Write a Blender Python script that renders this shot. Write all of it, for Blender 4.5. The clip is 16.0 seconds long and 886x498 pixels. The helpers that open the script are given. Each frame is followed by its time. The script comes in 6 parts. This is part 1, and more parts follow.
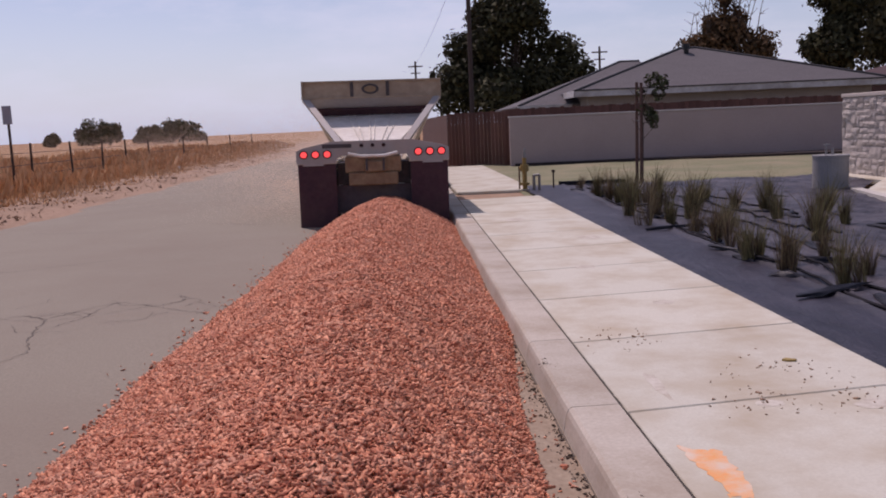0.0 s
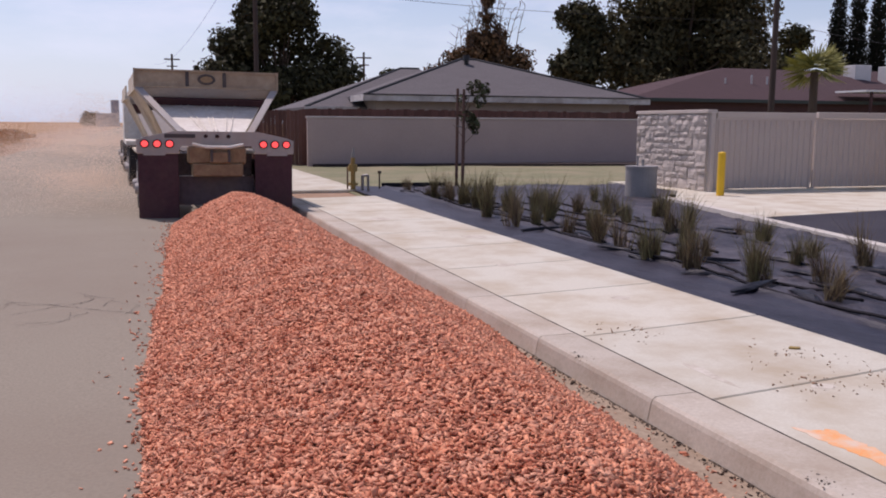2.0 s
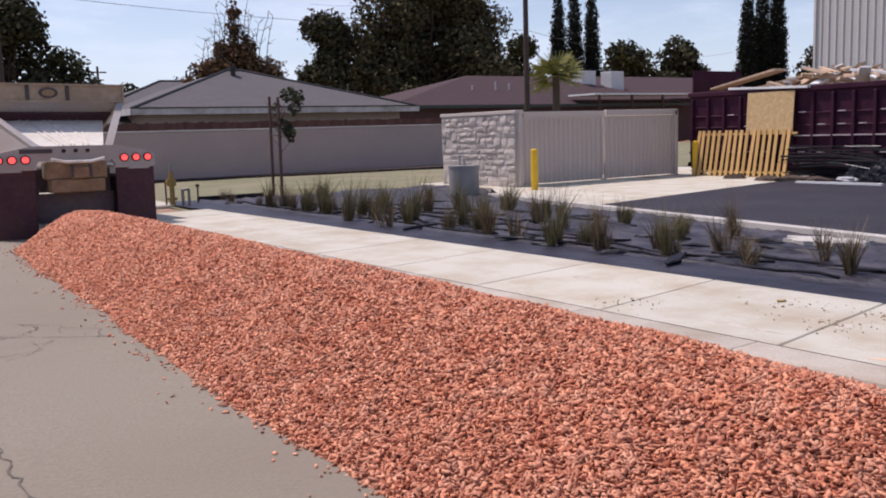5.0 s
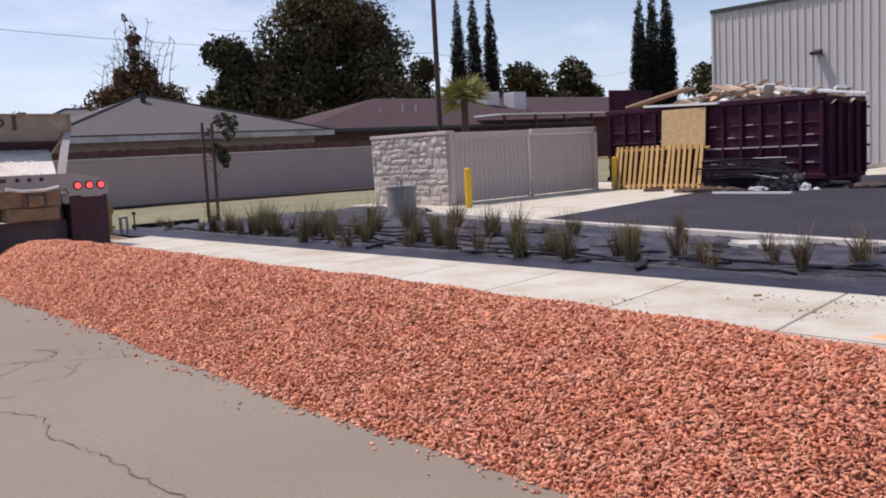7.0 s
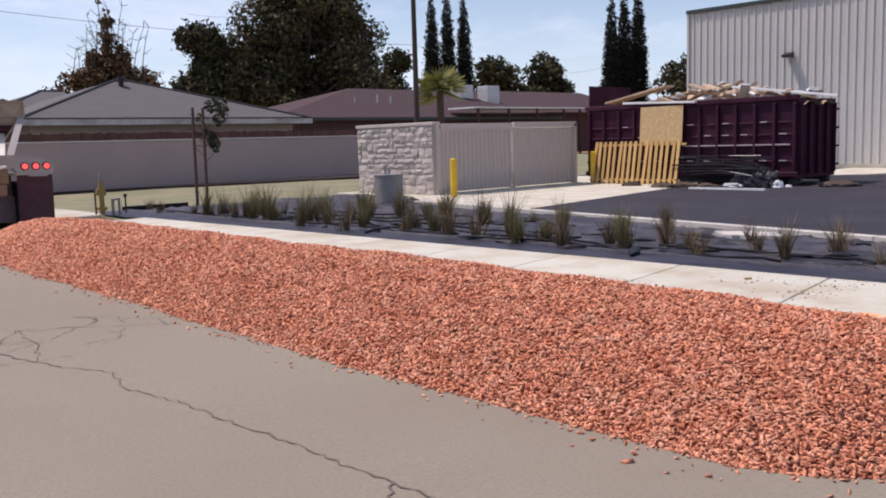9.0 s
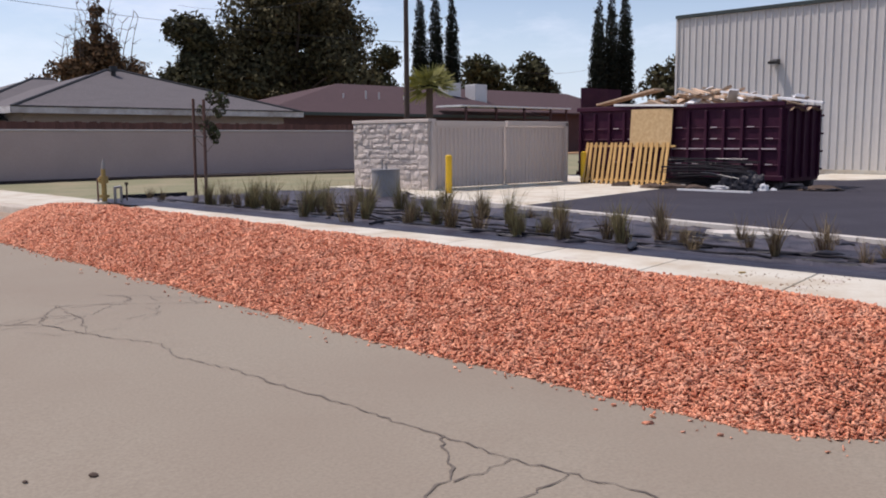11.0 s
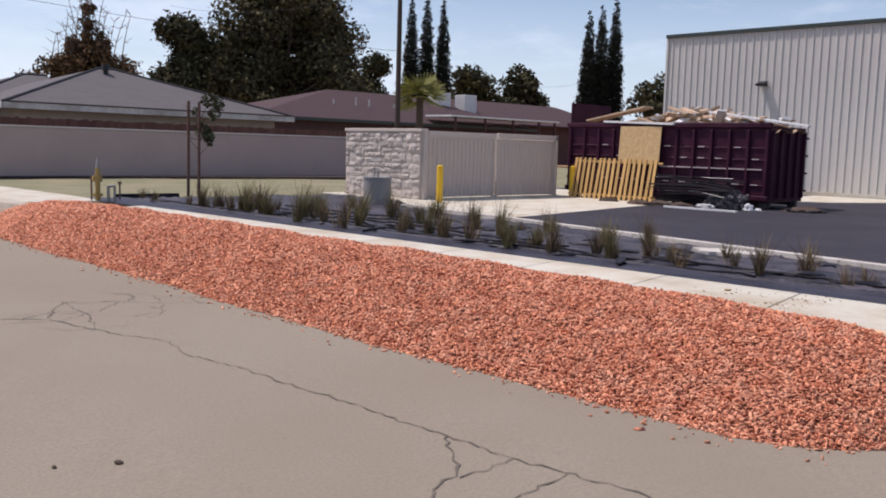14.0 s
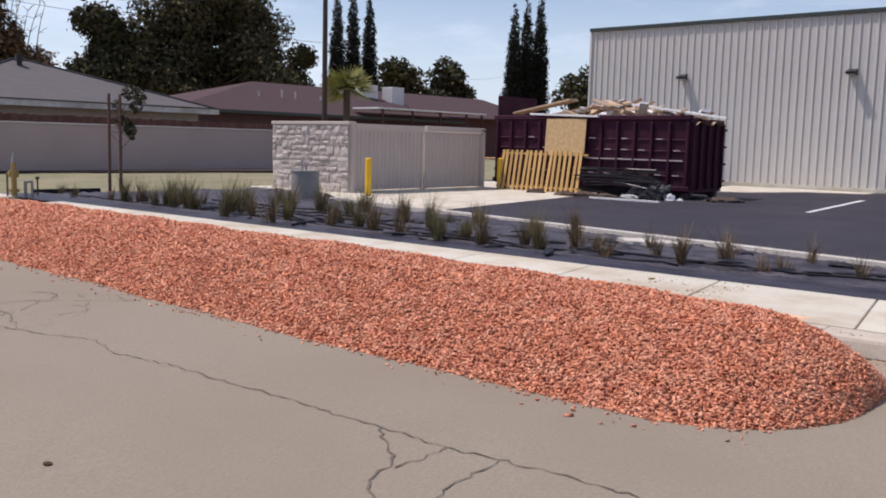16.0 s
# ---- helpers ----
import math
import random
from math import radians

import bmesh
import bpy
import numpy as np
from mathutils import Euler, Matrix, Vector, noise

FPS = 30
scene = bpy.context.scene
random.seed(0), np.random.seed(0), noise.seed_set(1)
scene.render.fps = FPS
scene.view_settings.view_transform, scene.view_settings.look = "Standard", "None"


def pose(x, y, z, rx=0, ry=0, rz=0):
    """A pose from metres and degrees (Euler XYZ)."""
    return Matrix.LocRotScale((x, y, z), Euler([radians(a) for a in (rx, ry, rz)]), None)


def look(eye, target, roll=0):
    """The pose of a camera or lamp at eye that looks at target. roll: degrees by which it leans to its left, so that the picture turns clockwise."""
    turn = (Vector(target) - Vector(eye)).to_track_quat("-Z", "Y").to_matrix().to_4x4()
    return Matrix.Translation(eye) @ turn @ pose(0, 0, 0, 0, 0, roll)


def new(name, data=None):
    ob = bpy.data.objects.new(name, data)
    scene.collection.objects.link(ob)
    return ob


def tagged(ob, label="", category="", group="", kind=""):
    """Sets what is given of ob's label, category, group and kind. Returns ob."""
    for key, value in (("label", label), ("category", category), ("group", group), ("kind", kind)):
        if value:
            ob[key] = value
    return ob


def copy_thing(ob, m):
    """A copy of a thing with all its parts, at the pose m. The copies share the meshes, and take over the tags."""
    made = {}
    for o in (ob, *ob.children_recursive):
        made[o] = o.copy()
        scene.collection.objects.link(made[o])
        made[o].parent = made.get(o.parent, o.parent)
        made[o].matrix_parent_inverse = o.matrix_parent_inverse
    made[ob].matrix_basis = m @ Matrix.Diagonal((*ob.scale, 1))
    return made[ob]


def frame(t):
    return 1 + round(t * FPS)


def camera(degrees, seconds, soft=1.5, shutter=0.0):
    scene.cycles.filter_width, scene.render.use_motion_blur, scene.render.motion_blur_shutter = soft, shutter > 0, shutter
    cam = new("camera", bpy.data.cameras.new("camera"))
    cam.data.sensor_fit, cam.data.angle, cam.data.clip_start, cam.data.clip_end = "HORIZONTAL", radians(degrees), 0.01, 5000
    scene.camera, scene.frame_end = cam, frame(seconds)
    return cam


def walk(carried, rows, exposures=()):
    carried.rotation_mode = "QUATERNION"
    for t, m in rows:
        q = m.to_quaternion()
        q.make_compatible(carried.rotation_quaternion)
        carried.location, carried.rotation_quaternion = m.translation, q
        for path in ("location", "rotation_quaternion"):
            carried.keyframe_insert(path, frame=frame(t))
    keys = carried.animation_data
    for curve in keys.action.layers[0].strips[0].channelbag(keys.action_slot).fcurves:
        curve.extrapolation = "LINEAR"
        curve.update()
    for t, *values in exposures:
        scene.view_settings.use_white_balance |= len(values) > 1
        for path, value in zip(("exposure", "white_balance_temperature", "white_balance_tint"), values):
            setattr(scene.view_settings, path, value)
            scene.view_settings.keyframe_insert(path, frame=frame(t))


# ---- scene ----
cam = camera(53.0, 16.0, soft=1.9)
PATH = [
    (0, (-0.913, -2.72, 1.716), (-0.868, -0.739, 1.44), -2.5),
    (0.5, (-1.442, -2.656, 1.684), (-1.222, -0.693, 1.37), -1.3),
    (1, (-1.863, -2.607, 1.686), (-1.515, -0.661, 1.382), -0.8),
    (1.5, (-2.278, -2.408, 1.644), (-1.806, -0.486, 1.358), -0.0),
    (2, (-2.752, -2.265, 1.662), (-2.149, -0.379, 1.384), 0.4),
    (2.5, (-3.043, -2.045, 1.604), (-2.276, -0.215, 1.348), 0.3),
    (3, (-3.36, -1.956, 1.592), (-2.454, -0.192, 1.333), -0.2),
    (5.5, (-4.888, -1.357, 1.524), (-3.731, 0.255, 1.273), -2.4),
    (6, (-5.141, -1.31, 1.53), (-3.931, 0.265, 1.288), -3.1),
    (6.5, (-5.385, -1.348, 1.566), (-4.127, 0.19, 1.336), -3.2),
    (7, (-5.598, -1.32, 1.539), (-4.302, 0.188, 1.32), -3.1),
    (7.5, (-5.795, -1.315, 1.536), (-4.474, 0.17, 1.314), -2.3),
    (8, (-5.981, -1.356, 1.525), (-4.648, 0.118, 1.3), -1.9),
    (8.5, (-6.163, -1.401, 1.522), (-4.82, 0.063, 1.29), -1.8),
    (9, (-6.315, -1.432, 1.513), (-4.965, 0.024, 1.274), -1.7),
    (11.5, (-6.97, -1.609, 1.496), (-5.584, -0.188, 1.254), -0.0),
    (12, (-7.021, -1.639, 1.496), (-5.632, -0.22, 1.26), 0.4),
    (12.5, (-7.057, -1.646, 1.499), (-5.663, -0.23, 1.27), 0.8),
    (13, (-7.083, -1.646, 1.508), (-5.685, -0.234, 1.283), 1.2),
    (13.5, (-7.112, -1.644, 1.514), (-5.708, -0.237, 1.29), 1.5),
    (14, (-7.151, -1.661, 1.531), (-5.744, -0.258, 1.306), 1.6),
    (14.5, (-7.177, -1.668, 1.537), (-5.768, -0.268, 1.308), 1.6),
    (15, (-7.19, -1.663, 1.539), (-5.763, -0.281, 1.306), 1.5),
    (15.5, (-7.185, -1.666, 1.537), (-5.724, -0.32, 1.301), 1.4),
    (16, (-7.201, -1.689, 1.541), (-5.686, -0.404, 1.303), 1.4),
]
walk(cam, [(t, look(eye, target, roll)) for t, eye, target, roll in PATH],
     exposures=[(0.0, -0.65, 6580, 35), (1.5, -0.47, 6530, 31), (2.5, -0.31, 6490, 28), (5.5, -0.18, 6460, 24), (9.0, -0.12, 6500, 22), (13.0, -0.16, 6540, 21), (16.0, -0.15, 6540, 21)])

# ---- light ----
world = bpy.data.worlds.new("sky")
scene.world = world
world.use_nodes = True
wn = world.node_tree.nodes
wl = world.node_tree.links
bg = wn["Background"]
sky = wn.new("ShaderNodeTexSky")
sky.sky_type, sky.sun_disc = "NISHITA", False
SUN = Vector((-0.28, 0.47, 1.0)).normalized()
sky.sun_elevation = math.asin(SUN.z)
sky.sun_rotation = math.atan2(SUN.x, SUN.y)
sky.air_density, sky.dust_density, sky.ozone_density = 1.0, 0.9, 1.2
# thin high clouds
tc = wn.new("ShaderNodeTexCoord")
mp = wn.new("ShaderNodeMapping")
mp.inputs["Scale"].default_value = (1.6, 1.6, 5.5)
cn = wn.new("ShaderNodeTexNoise")
cn.inputs["Scale"].default_value, cn.inputs["Detail"].default_value, cn.inputs["Roughness"].default_value = 2.2, 7, 0.62
cr = wn.new("ShaderNodeValToRGB")
cr.color_ramp.elements[0].position, cr.color_ramp.elements[1].position = 0.47, 0.78
cm = wn.new("ShaderNodeMixRGB")
cm.inputs[2].default_value = (8.2, 8.6, 9.2, 1)
sc = wn.new("ShaderNodeMath")
sc.operation = "MULTIPLY"
sc.inputs[1].default_value = 0.6
wl.new(tc.outputs["Generated"], mp.inputs["Vector"])
wl.new(mp.outputs["Vector"], cn.inputs["Vector"])
wl.new(cn.outputs["Fac"], cr.inputs["Fac"])
wl.new(cr.outputs["Color"], sc.inputs[0])
wl.new(sc.outputs[0], cm.inputs[0])
wl.new(sky.outputs["Color"], cm.inputs[1])
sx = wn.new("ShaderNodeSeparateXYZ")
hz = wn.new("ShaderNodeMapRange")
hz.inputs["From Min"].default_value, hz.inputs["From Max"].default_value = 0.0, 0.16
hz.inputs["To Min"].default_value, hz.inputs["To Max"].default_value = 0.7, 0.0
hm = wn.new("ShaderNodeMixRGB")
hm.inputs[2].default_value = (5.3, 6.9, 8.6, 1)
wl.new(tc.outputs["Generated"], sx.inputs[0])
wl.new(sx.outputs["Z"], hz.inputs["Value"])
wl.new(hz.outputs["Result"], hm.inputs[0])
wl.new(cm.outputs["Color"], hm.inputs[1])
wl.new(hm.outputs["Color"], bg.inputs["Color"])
bg.inputs["Strength"].default_value = 0.145
sun = new("sun", bpy.data.lights.new("sun", "SUN"))
sun.data.energy, sun.data.angle, sun.data.color = 4.1, radians(0.5), (1.0, 0.95, 0.87)
sun.matrix_world = look((0, 0, 30), Vector((0, 0, 30)) - SUN)


# ---- materials ----
def mat(name, a, b=None, rough=0.8, metal=0.0, fine=40.0, coarse=1.5, bump=0.3, dist=0.01, stain=None, amount=0.35,
        vary=0.0, island=False, spec=0.3, stretch=(1, 1, 1), emit=None):
    """A surface of two colours mixed by fine grain, with broad stains and relief, in metres of the world."""
    m = bpy.data.materials.new(name)
    m.use_nodes = True
    n, l = m.node_tree.nodes, m.node_tree.links
    p = n["Principled BSDF"]
    b = b or tuple(c * 0.75 for c in a)
    co = n.new("ShaderNodeTexCoord")
    mapping = n.new("ShaderNodeMapping")
    mapping.inputs["Scale"].default_value = stretch
    l.new(co.outputs["Object"], mapping.inputs["Vector"])
    f = n.new("ShaderNodeTexNoise")
    f.inputs["Scale"].default_value, f.inputs["Detail"].default_value, f.inputs["Roughness"].default_value = fine, 5, 0.65
    c = n.new("ShaderNodeTexNoise")
    c.inputs["Scale"].default_value, c.inputs["Detail"].default_value, c.inputs["Roughness"].default_value = coarse, 5, 0.6
    l.new(mapping.outputs["Vector"], f.inputs["Vector"])
    l.new(mapping.outputs["Vector"], c.inputs["Vector"])
    ramp = n.new("ShaderNodeValToRGB")
    ramp.color_ramp.elements[0].position, ramp.color_ramp.elements[1].position = 0.3, 0.7
    ramp.color_ramp.elements[0].color, ramp.color_ramp.elements[1].color = (*b, 1), (*a, 1)
    if island:
        g = n.new("ShaderNodeNewGeometry")
        l.new(g.outputs["Random Per Island"], ramp.inputs["Fac"])
        ramp.color_ramp.elements[0].position, ramp.color_ramp.elements[1].position = 0.0, 1.0
    else:
        l.new(f.outputs["Fac"], ramp.inputs["Fac"])
    r2 = n.new("ShaderNodeValToRGB")
    r2.color_ramp.elements[0].position, r2.color_ramp.elements[1].position = 0.42, 0.68
    r2.color_ramp.elements[0].color, r2.color_ramp.elements[1].color = (0, 0, 0, 1), (amount, amount, amount, 1)
    l.new(c.outputs["Fac"], r2.inputs["Fac"])
    mx = n.new("ShaderNodeMixRGB")
    mx.inputs[2].default_value = (*(stain or tuple(v * 0.6 for v in a)), 1)
    l.new(r2.outputs["Color"], mx.inputs[0])
    l.new(ramp.outputs["Color"], mx.inputs[1])
    out = mx.outputs["Color"]
    if vary:
        oi = n.new("ShaderNodeObjectInfo")
        hsv = n.new("ShaderNodeHueSaturation")
        mr = n.new("ShaderNodeMapRange")
        mr.inputs["To Min"].default_value, mr.inputs["To Max"].default_value = 1 - vary, 1 + vary
        l.new(oi.outputs["Random"], mr.inputs["Value"])
        l.new(mr.outputs["Result"], hsv.inputs["Value"])
        l.new(out, hsv.inputs["Color"])
        out = hsv.outputs["Color"]
    l.new(out, p.inputs["Base Color"])
    p.inputs["Roughness"].default_value, p.inputs["Metallic"].default_value = rough, metal
    p.inputs["Specular IOR Level"].default_value = spec
    if bump:
        bp = n.new("ShaderNodeBump")
        bp.inputs["Strength"].default_value, bp.inputs["Distance"].default_value = bump, dist
        l.new(f.outputs["Fac"], bp.inputs["Height"])
        l.new(bp.outputs["Normal"], p.inputs["Normal"])
    if emit:
        p.inputs["Emission Color"].default_value = (*emit[:3], 1)
        p.inputs["Emission Strength"].default_value = emit[3]
    return m


M_ROAD = mat("road_asphalt", (0.305, 0.264, 0.202), (0.222, 0.19, 0.143), 0.9, fine=55, coarse=0.35, bump=0.5, dist=0.006, stain=(0.225, 0.18, 0.135), amount=0.6)
M_GUTTER = mat("gutter_concrete", (0.40, 0.315, 0.23), (0.27, 0.205, 0.145), 0.95, fine=30, coarse=1.2, stain=(0.24, 0.16, 0.1), amount=0.7)
M_CONC = mat("sidewalk_concrete", (0.61, 0.58, 0.485), (0.53, 0.50, 0.41), 0.88, fine=60, coarse=1.5, bump=0.25, dist=0.003, stain=(0.44, 0.365, 0.26), amount=0.9, vary=0.04)
M_KERB = mat("kerb_concrete", (0.54, 0.485, 0.405), (0.43, 0.38, 0.31), 0.9, fine=45, coarse=2.2, bump=0.4, dist=0.004, stain=(0.30, 0.23, 0.16), amount=0.6, vary=0.06)
M_LOT = mat("new_asphalt", (0.046, 0.042, 0.053), (0.028, 0.026, 0.034), 0.8, fine=70, coarse=0.6, bump=0.5, dist=0.004, stain=(0.062, 0.058, 0.068), amount=0.5, spec=0.2)
M_STRIPE = mat("white_line_paint", (0.72, 0.72, 0.7), (0.6, 0.6, 0.58), 0.7, fine=50, coarse=3)
M_STRIP = mat("lot_kerb_concrete", (0.62, 0.58, 0.52), (0.5, 0.46, 0.4), 0.9, fine=50, coarse=1.2, vary=0.05)
M_FABRIC = mat("landscape_fabric", (0.026, 0.023, 0.036), (0.013, 0.012, 0.019), 0.5, fine=7, coarse=2.4, bump=1.0, dist=0.03, stain=(0.055, 0.05, 0.065), amount=0.7, spec=0.35, stretch=(1, 0.5, 1))
M_DUSTY = mat("dusty_landscape_fabric", (0.046, 0.040, 0.052), (0.010, 0.009, 0.0135), 0.52, fine=6, coarse=2.6, bump=1.0, dist=0.03, stain=(0.115, 0.10, 0.11), amount=0.75, spec=0.35, stretch=(1, 0.6, 1))
M_LAWN = mat("thin_dry_lawn", (0.23, 0.225, 0.13), (0.165, 0.165, 0.088), 0.95, fine=12, coarse=0.5, bump=0.8, dist=0.03, stain=(0.30, 0.25, 0.16), amount=0.8)
M_DARKGROUND = mat("dark_brown_ground", (0.075, 0.055, 0.05), (0.035, 0.026, 0.025), 0.95, fine=9, coarse=1.2, bump=0.8, dist=0.03)
M_DIRT = mat("dirt", (0.43, 0.285, 0.195), (0.29, 0.185, 0.12), 0.95, fine=7, coarse=0.5, bump=0.8, dist=0.04, stain=(0.22, 0.14, 0.085), amount=0.6)
M_FIELD = mat("dry_field", (0.40, 0.235, 0.115), (0.28, 0.145, 0.065), 0.95, fine=3, coarse=0.08, bump=0.8, dist=0.1, stain=(0.24, 0.13, 0.06), amount=0.6)
M_STRAW = mat("dry_grass", (0.80, 0.49, 0.26), (0.48, 0.265, 0.125), 0.9, island=True, bump=0, amount=0.1)
M_GRAVEL = mat("red_gravel", (0.84, 0.36, 0.205), (0.37, 0.105, 0.056), 0.85, fine=120, coarse=8, island=True, bump=0.3, dist=0.003, stain=(0.84, 0.54, 0.38), amount=0.35)
M_MOUND = mat("gravel_bed", (0.52, 0.20, 0.12), (0.27, 0.09, 0.055), 0.95, fine=45, coarse=4, bump=1.0, dist=0.02)
M_SMUDGE = mat("dirt_smear", (0.56, 0.51, 0.43), (0.40, 0.34, 0.26), 0.95, fine=22, coarse=7, stain=(0.64, 0.60, 0.52), amount=0.8)
M_JOINT = mat("joint_filler", (0.10, 0.085, 0.07), (0.06, 0.05, 0.042), 0.95, fine=30, coarse=4)
M_CRACK = mat("crack", (0.185, 0.158, 0.127), (0.12, 0.10, 0.083), 0.95, fine=20, coarse=3, bump=0)
M_CRACKF = mat("fine_crack", (0.15, 0.125, 0.105), (0.1, 0.085, 0.07), 0.95, fine=20, coarse=3, bump=0)
M_ORANGE = mat("orange_marking_paint", (0.85, 0.33, 0.10), (0.75, 0.42, 0.2), 0.8, fine=40, coarse=6, stain=(0.66, 0.58, 0.48), amount=0.8)
M_WALL = mat("painted_block_wall", (0.44, 0.352, 0.325), (0.40, 0.315, 0.29), 0.9, fine=25, coarse=0.5, bump=0.25, dist=0.006, amount=0.2)
M_CAP = mat("wall_cap", (0.52, 0.48, 0.45), (0.44, 0.40, 0.38), 0.9, fine=25, coarse=1)
M_FENCE = mat("weathered_board", (0.17, 0.085, 0.065), (0.09, 0.045, 0.036), 0.9, fine=14, coarse=1.2, stretch=(6, 6, 0.6), vary=0.2)
M_BLOCK = mat("split_face_block", (0.74, 0.655, 0.585), (0.56, 0.485, 0.43), 0.95, fine=18, coarse=4, bump=1.0, dist=0.03, vary=0.12)
M_MORTAR = mat("mortar", (0.55, 0.50, 0.45), None, 0.95, fine=30)
M_GATE = mat("beige_gate_steel", (0.54, 0.46, 0.41), (0.50, 0.425, 0.38), 0.6, fine=30, coarse=1.0, bump=0.05, amount=0.15)
M_STUCCO = mat("beige_stucco", (0.57, 0.495, 0.44), (0.51, 0.44, 0.39), 0.9, fine=60, coarse=1, bump=0.3, dist=0.005, amount=0.15)
M_YELLOW = mat("yellow_bollard_paint", (0.80, 0.50, 0.03), (0.74, 0.44, 0.02), 0.45, fine=30, coarse=4, bump=0.05, amount=0.15)
M_TANK = mat("grey_concrete_riser", (0.30, 0.29, 0.28), (0.24, 0.23, 0.225), 0.85, fine=30, coarse=3)
M_PIPE = mat("galvanised_pipe", (0.35, 0.34, 0.33), None, 0.5, metal=0.6)
M_BRONZE = mat("tan_valve_paint", (0.42, 0.30, 0.10), (0.28, 0.19, 0.07), 0.7, fine=30)
M_MAROON = mat("maroon_container_paint", (0.045, 0.008, 0.026), (0.03, 0.006, 0.018), 0.6, fine=12, coarse=1.2, bump=0.1, stain=(0.085, 0.03, 0.04), amount=0.4, spec=0.15)
M_GLINT = mat("pale_glint_paint", (0.62, 0.55, 0.55), (0.35, 0.25, 0.25), 0.6, fine=20)
M_PALLET = mat("new_pallet_wood", (0.66, 0.42, 0.17), (0.50, 0.29, 0.10), 0.8, fine=9, coarse=2, stretch=(8, 8, 0.7), bump=0.2, vary=0.14)
M_OSB = mat("strand_board", (0.58, 0.40, 0.20), (0.42, 0.27, 0.12), 0.85, fine=38, coarse=10, bump=0.3, dist=0.004, stain=(0.70, 0.52, 0.3), amount=0.5)
M_SCRAP = mat("scrap_wood", (0.62, 0.47, 0.33), (0.38, 0.25, 0.16), 0.85, fine=9, coarse=2, vary=0.35)
M_WHITE = mat("white_scrap", (0.80, 0.80, 0.78), (0.66, 0.66, 0.66), 0.6, fine=9, coarse=2)
M_BLACKPL = mat("black_plastic_sheet", (0.012, 0.012, 0.016), (0.022, 0.022, 0.03), 0.45, fine=8, coarse=3, bump=0.5, dist=0.03, stain=(0.03, 0.03, 0.036), spec=0.16)
M_TUBE = mat("matt_black_plastic", (0.016, 0.015, 0.018), (0.026, 0.024, 0.028), 0.75, fine=20, coarse=3, spec=0.1)
M_STEEL = mat("wall_panel_steel", (0.58, 0.555, 0.515), (0.54, 0.515, 0.48), 0.55, fine=6, coarse=0.5, bump=0.03, amount=0.12)
M_TRIM = mat("dark_green_trim", (0.05, 0.065, 0.06), None, 0.5)
M_DARK = mat("dark_fixture", (0.03, 0.03, 0.03), None, 0.5)
M_ROOF1 = mat("grey_shingles", (0.158, 0.145, 0.146), (0.11, 0.10, 0.102), 0.95, fine=9, coarse=0.8, bump=0.6, dist=0.03, stretch=(1, 3, 3), amount=0.3)
M_ROOF2 = mat("brown_shingles", (0.105, 0.066, 0.068), (0.066, 0.04, 0.043), 0.95, fine=9, coarse=0.8, bump=0.6, dist=0.03, stretch=(1, 3, 3), amount=0.3)
M_FASCIA = mat("peeling_white_fascia", (0.60, 0.58, 0.56), (0.50, 0.47, 0.45), 0.8, fine=6, coarse=1.2, stain=(0.25, 0.2, 0.17), amount=0.7)
M_HOUSE = mat("house_wall_paint", (0.40, 0.34, 0.31), None, 0.9, fine=20)
M_BRICK2 = mat("red_house_wall", (0.10, 0.05, 0.048), None, 0.9, fine=20)
M_AC = mat("cooler_metal", (0.55, 0.55, 0.55), None, 0.5, fine=20)
M_POLE = mat("creosote_pole", (0.085, 0.06, 0.05), (0.055, 0.04, 0.034), 0.9, fine=8, coarse=1, stretch=(6, 6, 0.5))
M_BARK = mat("bark", (0.12, 0.085, 0.065), (0.07, 0.05, 0.038), 0.95, fine=12, coarse=3, bump=0.8, dist=0.02, stretch=(3, 3, 0.7))
M_STAKE = mat("tree_stake_wood", (0.16, 0.09, 0.07), None, 0.9, fine=10)
M_LEAF_D = mat("dark_leaves", (0.085, 0.082, 0.040), (0.026, 0.025, 0.016), 0.7, island=True, bump=0, amount=0.1, spec=0.08)
M_LEAF_B = mat("brown_green_leaves", (0.135, 0.115, 0.055), (0.036, 0.034, 0.02), 0.7, island=True, bump=0, amount=0.1, spec=0.08)
M_LEAF_M = mat("olive_leaves", (0.075, 0.075, 0.032), (0.026, 0.028, 0.015), 0.7, island=True, bump=0, amount=0.1, spec=0.08)
M_LEAF_R = mat("rusty_leaves", (0.21, 0.118, 0.06), (0.055, 0.042, 0.026), 0.75, island=True, bump=0, amount=0.1, spec=0.08)
M_CYPRESS = mat("cypress_leaves", (0.024, 0.028, 0.018), (0.009, 0.011, 0.009), 0.8, island=True, bump=0, amount=0.1, spec=0.08)
M_PALM = mat("palm_fronds", (0.36, 0.34, 0.09), (0.14, 0.145, 0.045), 0.6, island=True, bump=0, amount=0.1)
M_YOUNG = mat("young_tree_leaves", (0.075, 0.095, 0.035), (0.05, 0.035, 0.022), 0.7, island=True, bump=0, amount=0.1)
M_REED = mat("grass_tuft_blades", (0.37, 0.28, 0.14), (0.09, 0.06, 0.034), 0.75, island=True, bump=0, amount=0.15)
M_SHORTREED = mat("short_brown_blades", (0.14, 0.08, 0.055), (0.045, 0.027, 0.022), 0.85, island=True, bump=0, amount=0.15)
M_REED2 = mat("green_tuft_blades", (0.33, 0.285, 0.12), (0.085, 0.066, 0.034), 0.75, island=True, bump=0, amount=0.15)
